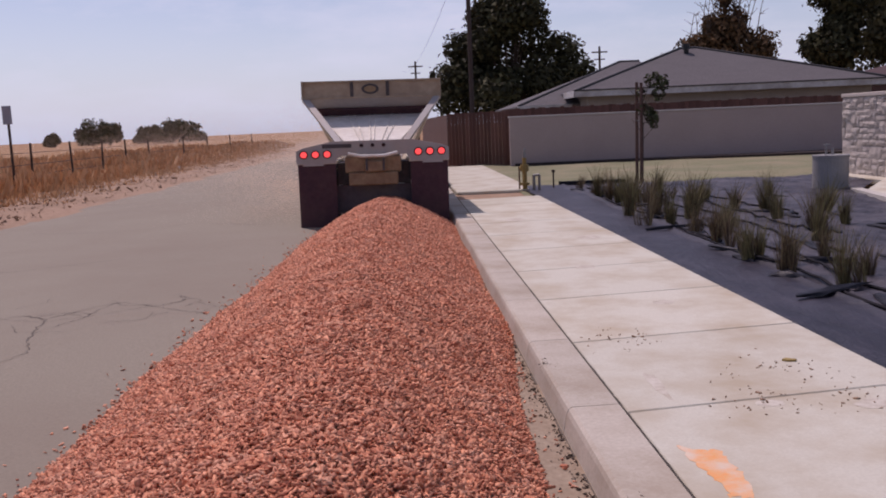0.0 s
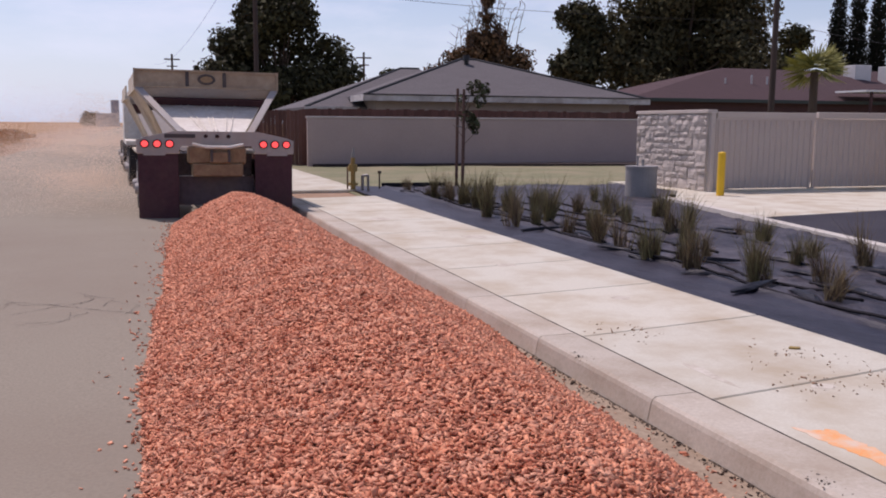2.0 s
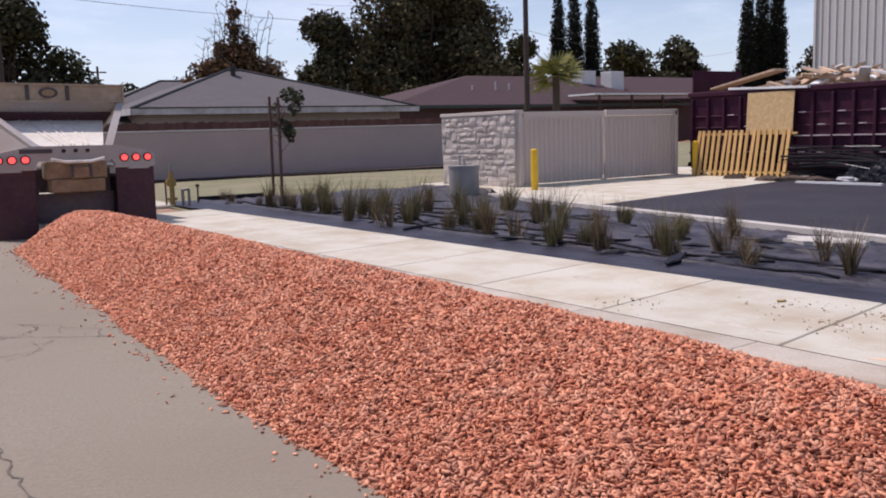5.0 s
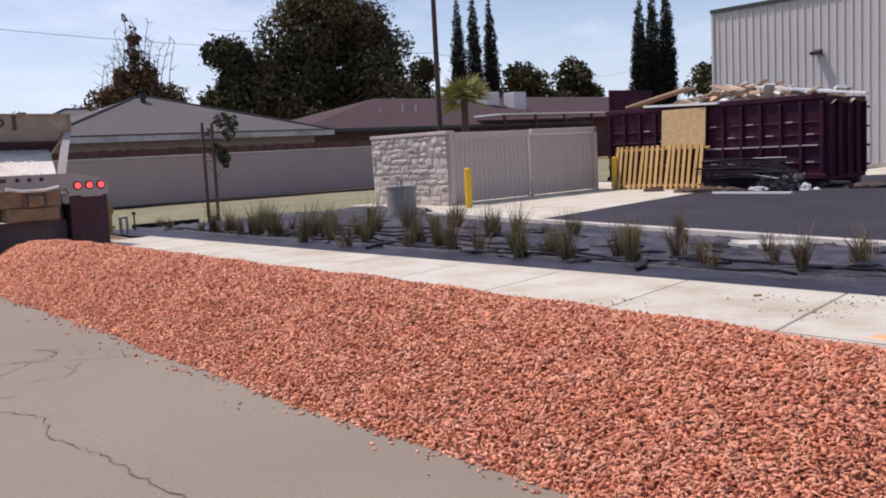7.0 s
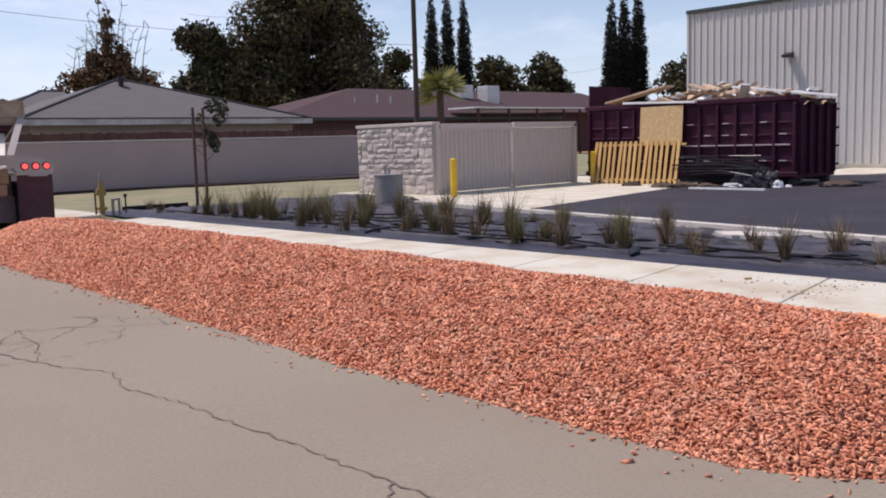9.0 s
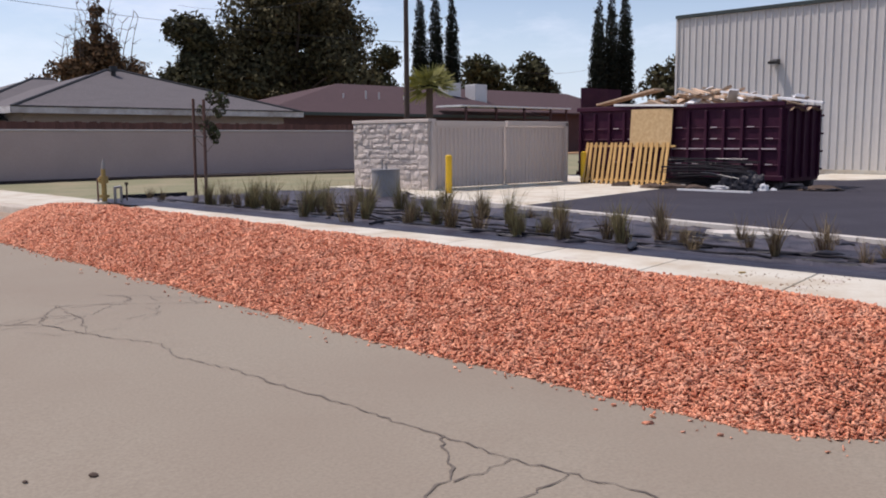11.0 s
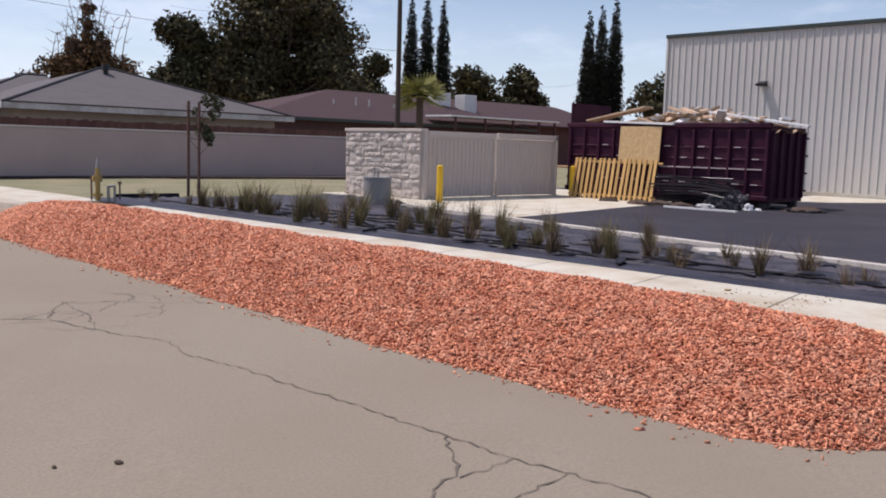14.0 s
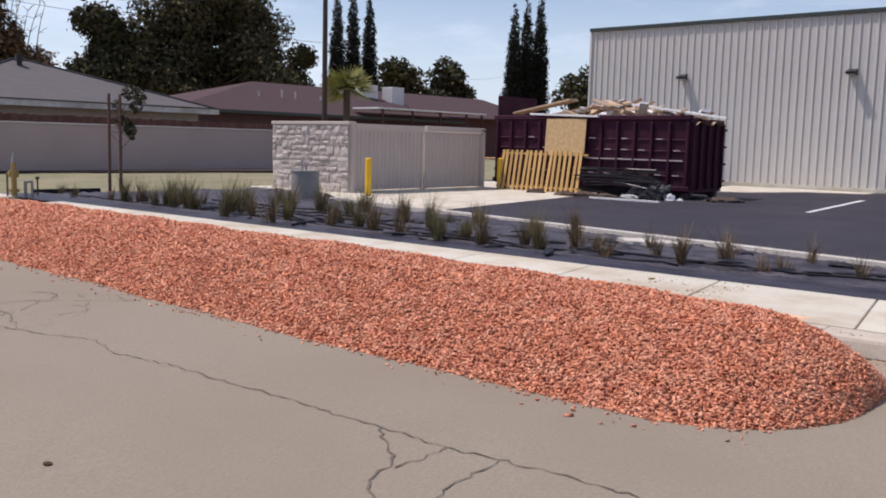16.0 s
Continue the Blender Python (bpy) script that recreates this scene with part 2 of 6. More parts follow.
M_TGREY = mat("trailer_grey_paint", (0.42, 0.39, 0.37), (0.36, 0.33, 0.31), 0.55, fine=12, coarse=1.5, bump=0.05, stain=(0.35, 0.25, 0.18), amount=0.5)
M_TWHITE = mat("dusty_cream_paint", (0.66, 0.58, 0.46), (0.56, 0.48, 0.36), 0.6, fine=9, coarse=1.5, stain=(0.40, 0.28, 0.18), amount=0.6)
M_TBOARD = mat("dusty_tan_board", (0.44, 0.35, 0.25), (0.34, 0.26, 0.18), 0.7, fine=9, coarse=1.5, stain=(0.24, 0.17, 0.12), amount=0.6)
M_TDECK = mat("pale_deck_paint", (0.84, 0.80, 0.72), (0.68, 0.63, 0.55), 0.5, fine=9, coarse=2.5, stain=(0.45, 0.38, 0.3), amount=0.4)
M_TDARK = mat("shadowed_steel", (0.10, 0.085, 0.085), (0.06, 0.05, 0.05), 0.7, fine=14)
M_GATEP = mat("dusty_dark_panel", (0.15, 0.115, 0.125), (0.10, 0.078, 0.085), 0.8, fine=10, coarse=1.5, stain=(0.22, 0.16, 0.13), amount=0.6)
M_RUBBER = mat("mud_flap_rubber", (0.085, 0.038, 0.046), (0.06, 0.027, 0.034), 0.85, fine=14, coarse=2, stain=(0.11, 0.062, 0.055), amount=0.5)
M_TYRE = mat("tyre_rubber", (0.03, 0.027, 0.027), (0.05, 0.042, 0.038), 0.9, fine=30)
M_RUST = mat("dusty_hitch_paint", (0.34, 0.24, 0.14), (0.24, 0.16, 0.09), 0.8, fine=10, coarse=3, stain=(0.16, 0.07, 0.045), amount=0.6)
M_LAMP = mat("lit_red_lens", (0.7, 0.03, 0.03), (0.6, 0.03, 0.03), 0.3, bump=0, emit=(1.0, 0.10, 0.09, 1.6))
M_LENS = mat("dark_red_lens", (0.035, 0.006, 0.008), None, 0.3, bump=0)
M_SIGN = mat("sign_back_aluminium", (0.35, 0.36, 0.4), None, 0.5)
M_DUST = bpy.data.materials.new("airborne_dust_and_haze")
M_DUST.use_nodes = True
dn, dl = M_DUST.node_tree.nodes, M_DUST.node_tree.links
dn.remove(dn["Principled BSDF"])
front, through_light, blend = dn.new("ShaderNodeBsdfDiffuse"), dn.new("ShaderNodeBsdfTranslucent"), dn.new("ShaderNodeMixShader")
for shader in (front, through_light):
    shader.inputs["Color"].default_value = (0.95, 0.76, 0.60, 1)
    dl.new(shader.outputs[0], blend.inputs[1 if shader is front else 2])
blend.inputs[0].default_value = 0.5
dl.new(blend.outputs[0], dn["Material Output"].inputs["Surface"])
M_LITTER = mat("white_litter", (0.8, 0.8, 0.78), None, 0.7)


# ---- building blocks ----
def bx(bm, x0, y0, z0, x1, y1, z1, m=None):
    """A box between two corners, turned by m."""
    made = bmesh.ops.create_cube(bm, size=1)["verts"]
    mm = Matrix.Translation(((x0 + x1) / 2, (y0 + y1) / 2, (z0 + z1) / 2)) @ Matrix.Diagonal((abs(x1 - x0), abs(y1 - y0), abs(z1 - z0), 1))
    bmesh.ops.transform(bm, matrix=(m @ mm) if m else mm, verts=made)
    return made


def cyl(bm, a, b, r1, r2=None, seg=12):
    a, b = Vector(a), Vector(b)
    made = bmesh.ops.create_cone(bm, cap_ends=True, segments=seg, radius1=r1, radius2=r1 if r2 is None else r2, depth=(b - a).length)["verts"]
    bmesh.ops.transform(bm, matrix=Matrix.Translation((a + b) / 2) @ (b - a).to_track_quat("Z", "Y").to_matrix().to_4x4(), verts=made)
    return made


def prism(bm, outline, y0, y1):
    """An outline in x and z, pushed from y0 to y1."""
    a = [bm.verts.new((x, y0, z)) for x, z in outline]
    b = [bm.verts.new((x, y1, z)) for x, z in outline]
    bm.faces.new(a)
    bm.faces.new(b[::-1])
    for i in range(len(a)):
        j = (i + 1) % len(a)
        bm.faces.new((a[j], a[i], b[i], b[j]))


def slab(bm, outline, z0, z1):
    """An outline in x and y, pushed from z0 up to z1."""
    a = [bm.verts.new((x, y, z0)) for x, y in outline]
    b = [bm.verts.new((x, y, z1)) for x, y in outline]
    bm.faces.new(a[::-1])
    bm.faces.new(b)
    for i in range(len(a)):
        j = (i + 1) % len(a)
        bm.faces.new((a[i], a[j], b[j], b[i]))


def tube(bm, pts, r, seg=8):
    """One closed tube along a row of points."""
    rings = []
    for k, p in enumerate(pts):
        d = (pts[min(k + 1, len(pts) - 1)] - pts[max(k - 1, 0)]).normalized()
        side = d.cross(Vector((0, 0, 1))).normalized()
        up = side.cross(d)
        rings.append([bm.verts.new(p + (side * math.cos(a) + up * math.sin(a)) * r) for a in (2 * math.pi * i / seg for i in range(seg))])
    for a, b in zip(rings, rings[1:]):
        for i in range(seg):
            bm.faces.new((a[i], a[(i + 1) % seg], b[(i + 1) % seg], b[i]))
    bm.faces.new(rings[0])
    bm.faces.new(rings[-1][::-1])


def bevelled(bm, w, seg=1):
    bmesh.ops.bevel(bm, geom=list(bm.edges), offset=w, segments=seg, affect="EDGES", clamp_overlap=True)


def mesh_of(name, bm, material):
    bmesh.ops.recalc_face_normals(bm, faces=list(bm.faces))
    me = bpy.data.meshes.new(name)
    bm.to_mesh(me)
    bm.free()
    me.materials.append(material)
    return me


def part(name, bm, material, parent=None, label="", smooth=False):
    """One mesh object, under a thing or a part."""
    me = mesh_of(name, bm, material)
    if smooth:
        me.polygons.foreach_set("use_smooth", [True] * len(me.polygons))
    ob = new(name, me)
    ob.parent = parent
    return tagged(ob, label)


def piece(name, me, parent, m):
    """One more object on a mesh that alike pieces share."""
    ob = new(name, me)
    ob.parent = parent
    ob.matrix_basis = m
    return ob


def thing(name, label, category, m=None, group=""):
    ob = new(name)
    if m:
        ob.matrix_basis = m
    return tagged(ob, label, category, group)


def raw(name, verts, faces, materials, index=None, smooth=False):
    """A mesh object from arrays; all faces have the same number of corners."""
    me = bpy.data.meshes.new(name)
    verts, faces = np.asarray(verts, np.float32), np.asarray(faces, np.int32)
    k = faces.shape[1]
    me.vertices.add(len(verts))
    me.vertices.foreach_set("co", verts.ravel())
    me.loops.add(faces.size)
    me.loops.foreach_set("vertex_index", faces.ravel())
    me.polygons.add(len(faces))
    me.polygons.foreach_set("loop_start", np.arange(0, faces.size, k, dtype=np.int32))
    me.polygons.foreach_set("loop_total", np.full(len(faces), k, np.int32))
    if smooth:
        me.polygons.foreach_set("use_smooth", np.ones(len(faces), bool))
    for m in materials:
        me.materials.append(m)
    if index is not None:
        me.polygons.foreach_set("material_index", np.asarray(index, np.int32))
    me.update(calc_edges=True)
    return new(name, me)


def sheet(name, xs, ys, height, material, kind="structure", label="", category="", warp=None):
    """A grid over xs and ys whose height is a function of x and y."""
    gx, gy = np.meshgrid(np.asarray(xs, float), np.asarray(ys, float))
    if warp:
        gx, gy = warp(gx, gy)
    gz = np.vectorize(height)(gx, gy).astype(float)
    nx, ny = len(xs), len(ys)
    i = np.arange((nx - 1) * (ny - 1))
    a = (i // (nx - 1)) * nx + i % (nx - 1)
    faces = np.stack([a, a + 1, a + nx + 1, a + nx], 1)
    ob = raw(name, np.stack([gx, gy, gz], -1).reshape(-1, 3), faces, [material], smooth=True)
    return tagged(ob, label, category, kind=kind)


rng = np.random.default_rng(7)
ROAD = pose(0, 0, 0, 0, 0, 1.0)     # the road runs one degree to the left of y
LOT = 0.10                          # height of the lot over the gutter


# ---- ground, road, lot ----
def road_z(s):
    s = -s
    return 0.02 * min(s, 4.6) - 0.02 * max(0.0, s - 4.6)


def build_ground():
    def hill(x, y):
        d = math.hypot(x, y)
        return -0.06 + (0.25 * noise.noise(Vector((x * 0.03, y * 0.03, 0))) if x < -11 and 12 < d < 120 else 0.0) - (0.3 if x > 0 and d > 60 else 0)
    far = [60, 90, 140, 220, 360, 600, 1000, 1700, 2600]
    xs = [-v for v in far[::-1]] + list(range(-55, 56, 5)) + far
    ys = [-v for v in far[::-1]] + list(range(-55, 56, 5)) + far
    sheet("ground", xs, ys, hill, M_FIELD, label="flat ground of dry ochre field grass", category="ground")
    # dirt shoulder between road and field
    def berm(x, y):
        e = max(0.0, min(1.0, (-8.9 - x) / 1.0))
        return -0.03 + e * (0.10 + 0.09 * noise.noise(Vector((x * 0.7, y * 0.7, 3))) + 0.04 * noise.noise(Vector((x * 2.5, y * 2.5, 1)))) * min(1.0, max(0.05, (15.5 + x) / 2))
    ob = sheet("shoulder", np.linspace(-16.5, -8.6, 30), np.concatenate([np.arange(-20, 60, 0.45), np.arange(60, 400, 12)]), berm, M_DIRT,
               label="dry brown dirt shoulder beside the road", category="shoulder")
    ob.matrix_basis = ROAD
    xs = [-9.3, -9.12, -8.7, -7.5, -6.5, -5.2, -4.6, -4.0, -3.0, -2.0, -1.2, -0.65]
    def edge(x, y):
        return road_z(x) + 0.004 if x > -9.2 else -0.12
    ob = sheet("road", xs, np.concatenate([np.arange(-25, 60, 1.0), np.arange(60, 420, 20)]), edge, M_ROAD,
               label="dusty grey worn asphalt road with cracks", category="road",
               warp=lambda x, y: (np.where(x < -8.6, x + 0.12 * np.sin(y * 0.9) + 0.08 * np.sin(y * 2.3), x), y))
    ob.matrix_basis = ROAD
    bm = bmesh.new()
    slab(bm, [(-0.66, -25), (-0.14, -25), (-0.14, 60), (-0.66, 60)], -0.15, 0.012)
    ob = part("gutter", bm, M_GUTTER)
    tagged(ob, "dusty tan concrete gutter pan along the kerb", "gutter", kind="structure")
    ob.matrix_basis = ROAD


def build_cracks():
    """Cracks wander between a few corners; each is a thin dark seam in the road."""
    main = [(-4.73, 5.63), (-4.42, 5.45), (-4.36, 5.06), (-4.26, 4.67), (-4.06, 4.19), (-4.17, 3.77), (-4.07, 3.12), (-4.08, 2.62), (-4.04, 2.19), (-4.04, 1.67), (-4.03, 1.38)]
    fork = [(-4.03, 1.38), (-4.27, 1.11), (-4.41, 0.95), (-4.6, 0.9), (-4.75, 0.7)]
    side = [(-4.03, 1.38), (-4.03, 0.97), (-3.99, 0.68), (-3.95, 0.4), (-3.93, 0.17), (-3.9, -0.6)]
    link = [(-4.41, 0.93), (-4.1, 0.93), (-4.03, 0.95)]
    hook = [(-3.99, 0.66), (-4.25, 0.62), (-4.6, 0.58)]
    loop = [(-4.42, 5.5), (-4.03, 6.2), (-3.62, 5.97), (-2.98, 5.51)]
    loop2 = [(-4.03, 6.2), (-4.1, 5.5), (-4.3, 4.9)]
    loop3 = [(-4.6, 5.55), (-4.3, 5.75), (-3.95, 5.6), (-3.62, 5.97)]
    nets = []
    q = random.Random(31)
    for k in range(16):
        x, y = -5.6 + q.uniform(0, 2.7), 4.9 + q.uniform(0, 1.5)
        a = q.uniform(0, 6.28)
        nets.append([(x, y), (x + 0.35 * math.cos(a), y + 0.35 * math.sin(a)), (x + 0.7 * math.cos(a + 0.5), y + 0.6 * math.sin(a + 0.5))])
    far = [(-8.2, 14.0), (-6.5, 13.2), (-5.2, 13.9), (-3.6, 13.3)]
    far2 = [(-5.0, 9.4), (-6.3, 8.8), (-7.5, 9.3), (-8.5, 9.0)]
    r = random.Random(5)
    for route, width in ((main, 0.0125), (fork, 0.014), (side, 0.012), (link, 0.01), (hook, 0.01), (loop, 0.010), (loop2, 0.008), (loop3, 0.008), (far, 0.02), (far2, 0.016), *[(net, 0.006) for net in nets]):
        pts = []
        for (x0, y0), (x1, y1) in zip(route, route[1:]):
            n = max(2, int(math.hypot(x1 - x0, y1 - y0) / 0.05))
            for k in range(n):
                u = k / n
                w = 0.022 if 0 < k else 0
                pts.append((x0 + (x1 - x0) * u + r.uniform(-w, w), y0 + (y1 - y0) * u + r.uniform(-w, w)))
        pts.append(route[-1])
        verts, faces = [], []
        for k, (x, y) in enumerate(pts):
            (ax, ay), (bx_, by) = pts[max(0, k - 1)], pts[min(len(pts) - 1, k + 1)]
            d = Vector((-(by - ay), bx_ - ax)).normalized() * width * r.uniform(0.12, 0.62)
            z = road_z(x + 0.0175 * y) + 0.009
            verts += [(x - d.x, y - d.y, z), (x + d.x, y + d.y, z)]
            if k:
                faces.append((2 * k - 2, 2 * k - 1, 2 * k + 1, 2 * k))
        ob = raw("crack", verts, faces, [M_CRACK if width > 0.0122 else M_CRACKF])
        tagged(ob, "thin dark crack in the road asphalt", "crack", kind="structure")


def lot_edge(y):
    return 4.78 + 0.19 * y


def build_lot():
    bm = bmesh.new()
    slab(bm, [(lot_edge(-30) + 0.15, -30), (90, -30), (90, 20), (9.25, 20), (9.25, 16.6), (lot_edge(14.2) + 0.2, 14.2)], -0.3, LOT)
    tagged(part("parking_lot", bm, M_LOT), "fresh black asphalt of a parking lot", "asphalt", kind="structure")
    bm = bmesh.new()
    slab(bm, [(lot_edge(10.6) + 0.2, 10.6), (15.9, 12.15), (20.0, 12.3), (20.0, 20), (9.2, 20), (9.2, 16.5), (lot_edge(14.2) + 0.2, 14.2)], 0.0, LOT + 0.008)
    tagged(part("concrete_apron", bm, M_CONC), "pale concrete apron before the gated enclosure", "apron", kind="structure")
    bm = bmesh.new()
    slab(bm, [(21.0, 12.5), (27.4, 12.5), (27.4, 7.2), (26.0, 7.2), (25.0, 9.0), (22.5, 10.0)], 0.0, LOT + 0.012)
    tagged(part("building_walk", bm, M_CONC), "pale concrete walk at the foot of the steel building", "walk", kind="structure")
    strip = tagged(new("lot_kerb"), "flush pale concrete kerb between planting bed and lot", "kerb", kind="structure")
    for k in range(15):
        y = -14 + 1.9 * k
        bm = bmesh.new()
        slab(bm, [(lot_edge(y), y), (lot_edge(y) + 0.2, y), (lot_edge(y + 1.88) + 0.2, y + 1.88), (lot_edge(y + 1.88), y + 1.88)], 0.0, LOT + 0.05)
        part("kerb_stone", bm, M_STRIP, strip)
    # pale spill of concrete where the kerb was patched, and clods on the road
    r = random.Random(91)
    bm = bmesh.new()
    slab(bm, [(5.0 + 0.30 * math.cos(a * 0.21) * r.uniform(0.6, 1.2), 4.6 + 0.5 * math.sin(a * 0.21) * r.uniform(0.6, 1.2)) for a in range(30)], 0.02, LOT + 0.045)
    tagged(part("concrete_spill", bm, M_STRIP), "pale lump of spilled concrete over the lot kerb", "concrete", kind="structure")
    for k, (x, y) in enumerate(((-5.43, 2.08), (-5.66, 2.22))):
        bm = bmesh.new()
        bmesh.ops.create_icosphere(bm, subdivisions=2, radius=0.02 - 0.009 * k)
        for v in bm.verts:
            v.co += v.co * 0.5 * noise.noise(v.co * 40 + Vector((k * 7, 0, 0)))
            v.co.z *= 0.5
        ob = part("clod", bm, M_BARK)
        ob.matrix_basis = pose(x, y, road_z(x + 0.0175 * y) + 0.012)
        tagged(ob, "small dark clod of dirt on the road", "clod", "clods on the road")
    for y0 in (5.3, 2.4, -0.6):
        bm = bmesh.new()
        slab(bm, [(14.5, y0), (21.6, y0 + 0.7), (21.6, y0 + 0.85), (14.5, y0 + 0.13)], LOT, LOT + 0.006)
        tagged(part("parking_line", bm, M_STRIPE), "white painted parking line on black asphalt", "line", kind="structure")


def hem(y):
    """Where the smooth strip of fabric along the sidewalk ends."""
    return 2.66 + 0.05 * np.sin(y * 1.3) + 0.03 * np.sin(y * 3.1 + 1)


def bed_z(x, y):
    v = Vector((x * 1.6, y * 0.8, 2.0))
    calm = max(0.0, min(1.0, (x - hem(y)) / 0.15))
    crease = 0.028 * (1 - min(1.0, abs(noise.noise(v * 1.7)) * 9)) + 0.02 * (1 - min(1.0, abs(noise.noise(v * 3.3)) * 8))
    ripple = 0.008 * noise.noise(Vector((x * 5, y * 2.2, 7)))
    lip = 0.035 * max(0.0, 1 - abs(x - hem(y)) / 0.06) if x < hem(y) + 0.06 else 0.0
    return 0.085 + 0.045 * max(0.0, min(1.0, (3.4 - x) / 1.5)) + 0.03 * noise.noise(v * 0.5) * calm + crease * (0.15 + 0.85 * calm) + ripple + lip


def build_bed():
    ys = np.arange(-14, 19.4, 0.07)
    edge = lambda y: 1.86 - 0.0175 * y
    last = lambda y: lot_edge(np.minimum(y, 14.2)) + 0.02 + 0.66 * np.clip(y - 14.2, 0, 2.5)
    sheet("planting_bed", np.linspace(0, 1, 22), ys, bed_z, M_FABRIC, label="smooth dark fabric strip between sidewalk and plants", category="planting bed",
          warp=lambda u, y: (edge(y) + u * (hem(y) - edge(y)), y))
    sheet("planting_bed", np.linspace(0, 1, 56), ys, bed_z, M_DUSTY, label="planting bed covered with dusty wrinkled black fabric", category="planting bed",
          warp=lambda u, y: (hem(y) + u * (last(y) - hem(y)), y))
    # black irrigation tubes that wander along the plants
    r = random.Random(44)
    for x0, y0, y1 in ((2.72, 3.0, 9.0), (2.78, 8.0, 14.5), (3.2, 4.0, 13.0), (3.75, 7.0, 15.0), (4.3, 9.0, 14.5), (3.5, -1.0, 5.0), (2.95, 11.0, 18.0), (4.9, 11.0, 15.5)):
        n = int((y1 - y0) / 0.22)
        a, b = r.uniform(0, 6), r.uniform(0.7, 1.3)
        pts = []
        for k in range(n + 1):
            y = y0 + (y1 - y0) * k / n
            x = x0 + 0.07 * math.sin(y * b + a) + 0.05 * math.sin(y * 2.7 + a * 2)
            pts.append(Vector((x, y, bed_z(x, y) + 0.018 + 0.02 * max(0.0, math.sin(y * 1.9 + a)))))
        bm = bmesh.new()
        tube(bm, pts, 0.016, 7)
        tagged(part("irrigation_tube", bm, M_TUBE, smooth=True), "black irrigation tube lying on the planting bed", "irrigation tube", "irrigation tubes")
    def lawn(x, y):
        return 0.085 + 0.05 * noise.noise(Vector((x * 0.4, y * 0.4, 0))) + 0.02 * noise.noise(Vector((x * 2, y * 2, 5)))
    sheet("lawn", np.concatenate([np.arange(1.4, 10, 0.5), np.arange(10, 60, 4)]), np.concatenate([np.arange(16.4, 34, 0.5), np.arange(34, 80, 5)]),
          lambda x, y: lawn(x, y) - (0.25 if (x > 9.3 and y < 19.6) or (x > 2.2 and y < 19.0) else 0), M_LAWN,
          label="thin dry yellow-green lawn before a block wall", category="lawn")


def build_pavement():
    walk_ = tagged(new("pavement"), "pale new concrete sidewalk with tooled joints", "sidewalk", kind="structure")
    walk_.matrix_basis = ROAD
    for k in range(-10, 10):
        y, y1 = 1.83 + 1.55 * k, 1.83 + 1.55 * (k + 1)
        skew = 0.14 * 1.738
        far0, far1 = min(y1 + 0.0, 16.4), min(y1 + skew, 16.4)
        if y + skew > 16.0:
            break
        bm = bmesh.new()
        slab(bm, [(0.172, y + 0.007), (1.88, y + skew + 0.007), (1.88, far1 - 0.007), (0.172, far0 - 0.007)], -0.1, 0.155)
        bevelled(bm, 0.008)
        part("slab", bm, M_CONC, walk_)
    kerb = tagged(new("kerb"), "dusty grey concrete kerb with joints and scuffs", "kerb", kind="structure")
    kerb.matrix_basis = ROAD @ Matrix.Translation((0.03, 0, 0))
    bm = bmesh.new()
    r = random.Random(66)
    line = [(0.1575 + r.uniform(0.0, 0.005), -13 + 0.07 * q) for q in range(421)]
    slab(bm, [(0.1715 - r.uniform(0.0, 0.005), b) for a, b in line] + line[::-1], 0.0, 0.1592)
    ob = part("expansion_joint", bm, M_JOINT)
    tagged(ob, "dark joint strip between kerb and sidewalk", "joint", kind="structure")
    ob.matrix_basis = ROAD
    me = None
    for k in range(-9, 17):
        y = 1.97 + 1.51 * k
        if me is None:
            bm = bmesh.new()
            outline = [(-0.19, -0.1), (-0.185, 0.0), (-0.162, 0.118), (-0.152, 0.142), (-0.132, 0.155), (0.127, 0.158), (0.127, -0.1)]
            prism(bm, outline, 0.004, 1.506)
            me = mesh_of("kerb_stone", bm, M_KERB)
        piece("kerb_stone", me, kerb, pose(0, y, 0))
    # dark seam where the kerb meets the gutter pan, with brown crumbs in it
    r = random.Random(61)
    y = -6.0
    while y < 12:
        n = r.uniform(0.5, 1.6)
        bm = bmesh.new()
        edge = [(-0.158, y + n * q / 8) for q in range(9)]
        slab(bm, edge + [(-0.160 - r.uniform(0.0, 0.012), b) for a, b in edge[::-1]], 0.005, 0.0165)
        ob = part("gutter_seam", bm, M_CRACK)
        ob.matrix_basis = ROAD
        tagged(ob, "dark dirty seam at the foot of the kerb", "seam", kind="structure")
        y += n + r.uniform(0.0, 0.5)
    g = np.random.default_rng(62)
    n = 900
    cy = -1.0 + 8 * g.random(n) ** 1.3
    cx = -0.165 - np.abs(g.normal(0, 0.035, n)) - 0.2 * g.random(n) ** 8
    sv, sf = stones(np.stack([cx, cy, np.full(n, 0.017)], 1), np.clip(g.lognormal(math.log(0.0045), 0.45, n), 0.002, 0.012), 63)
    ob = raw("gutter_crumbs", sv, sf, [M_BARK])
    ob.matrix_basis = ROAD
    tagged(ob, "brown crumbs and leaf litter along the kerb's foot", "dirt crumbs", kind="stuff")
    # black scuffs on the kerb's edge
    n = 70
    c = g.choice(3, n)
    cy = np.array([0.72, 2.9, 0.25])[c] + g.normal(0, 0.06, n)
    cx = np.array([-0.07, -0.1, -0.05])[c] + g.normal(0, 0.025, n)
    sv, sf = stones(np.stack([cx, cy, np.full(n, 0.1555)], 1), np.clip(g.lognormal(math.log(0.0035), 0.4, n), 0.0015, 0.007), 64)
    ob = raw("kerb_scuffs", sv, sf, [M_CRACK])
    ob.matrix_basis = ROAD
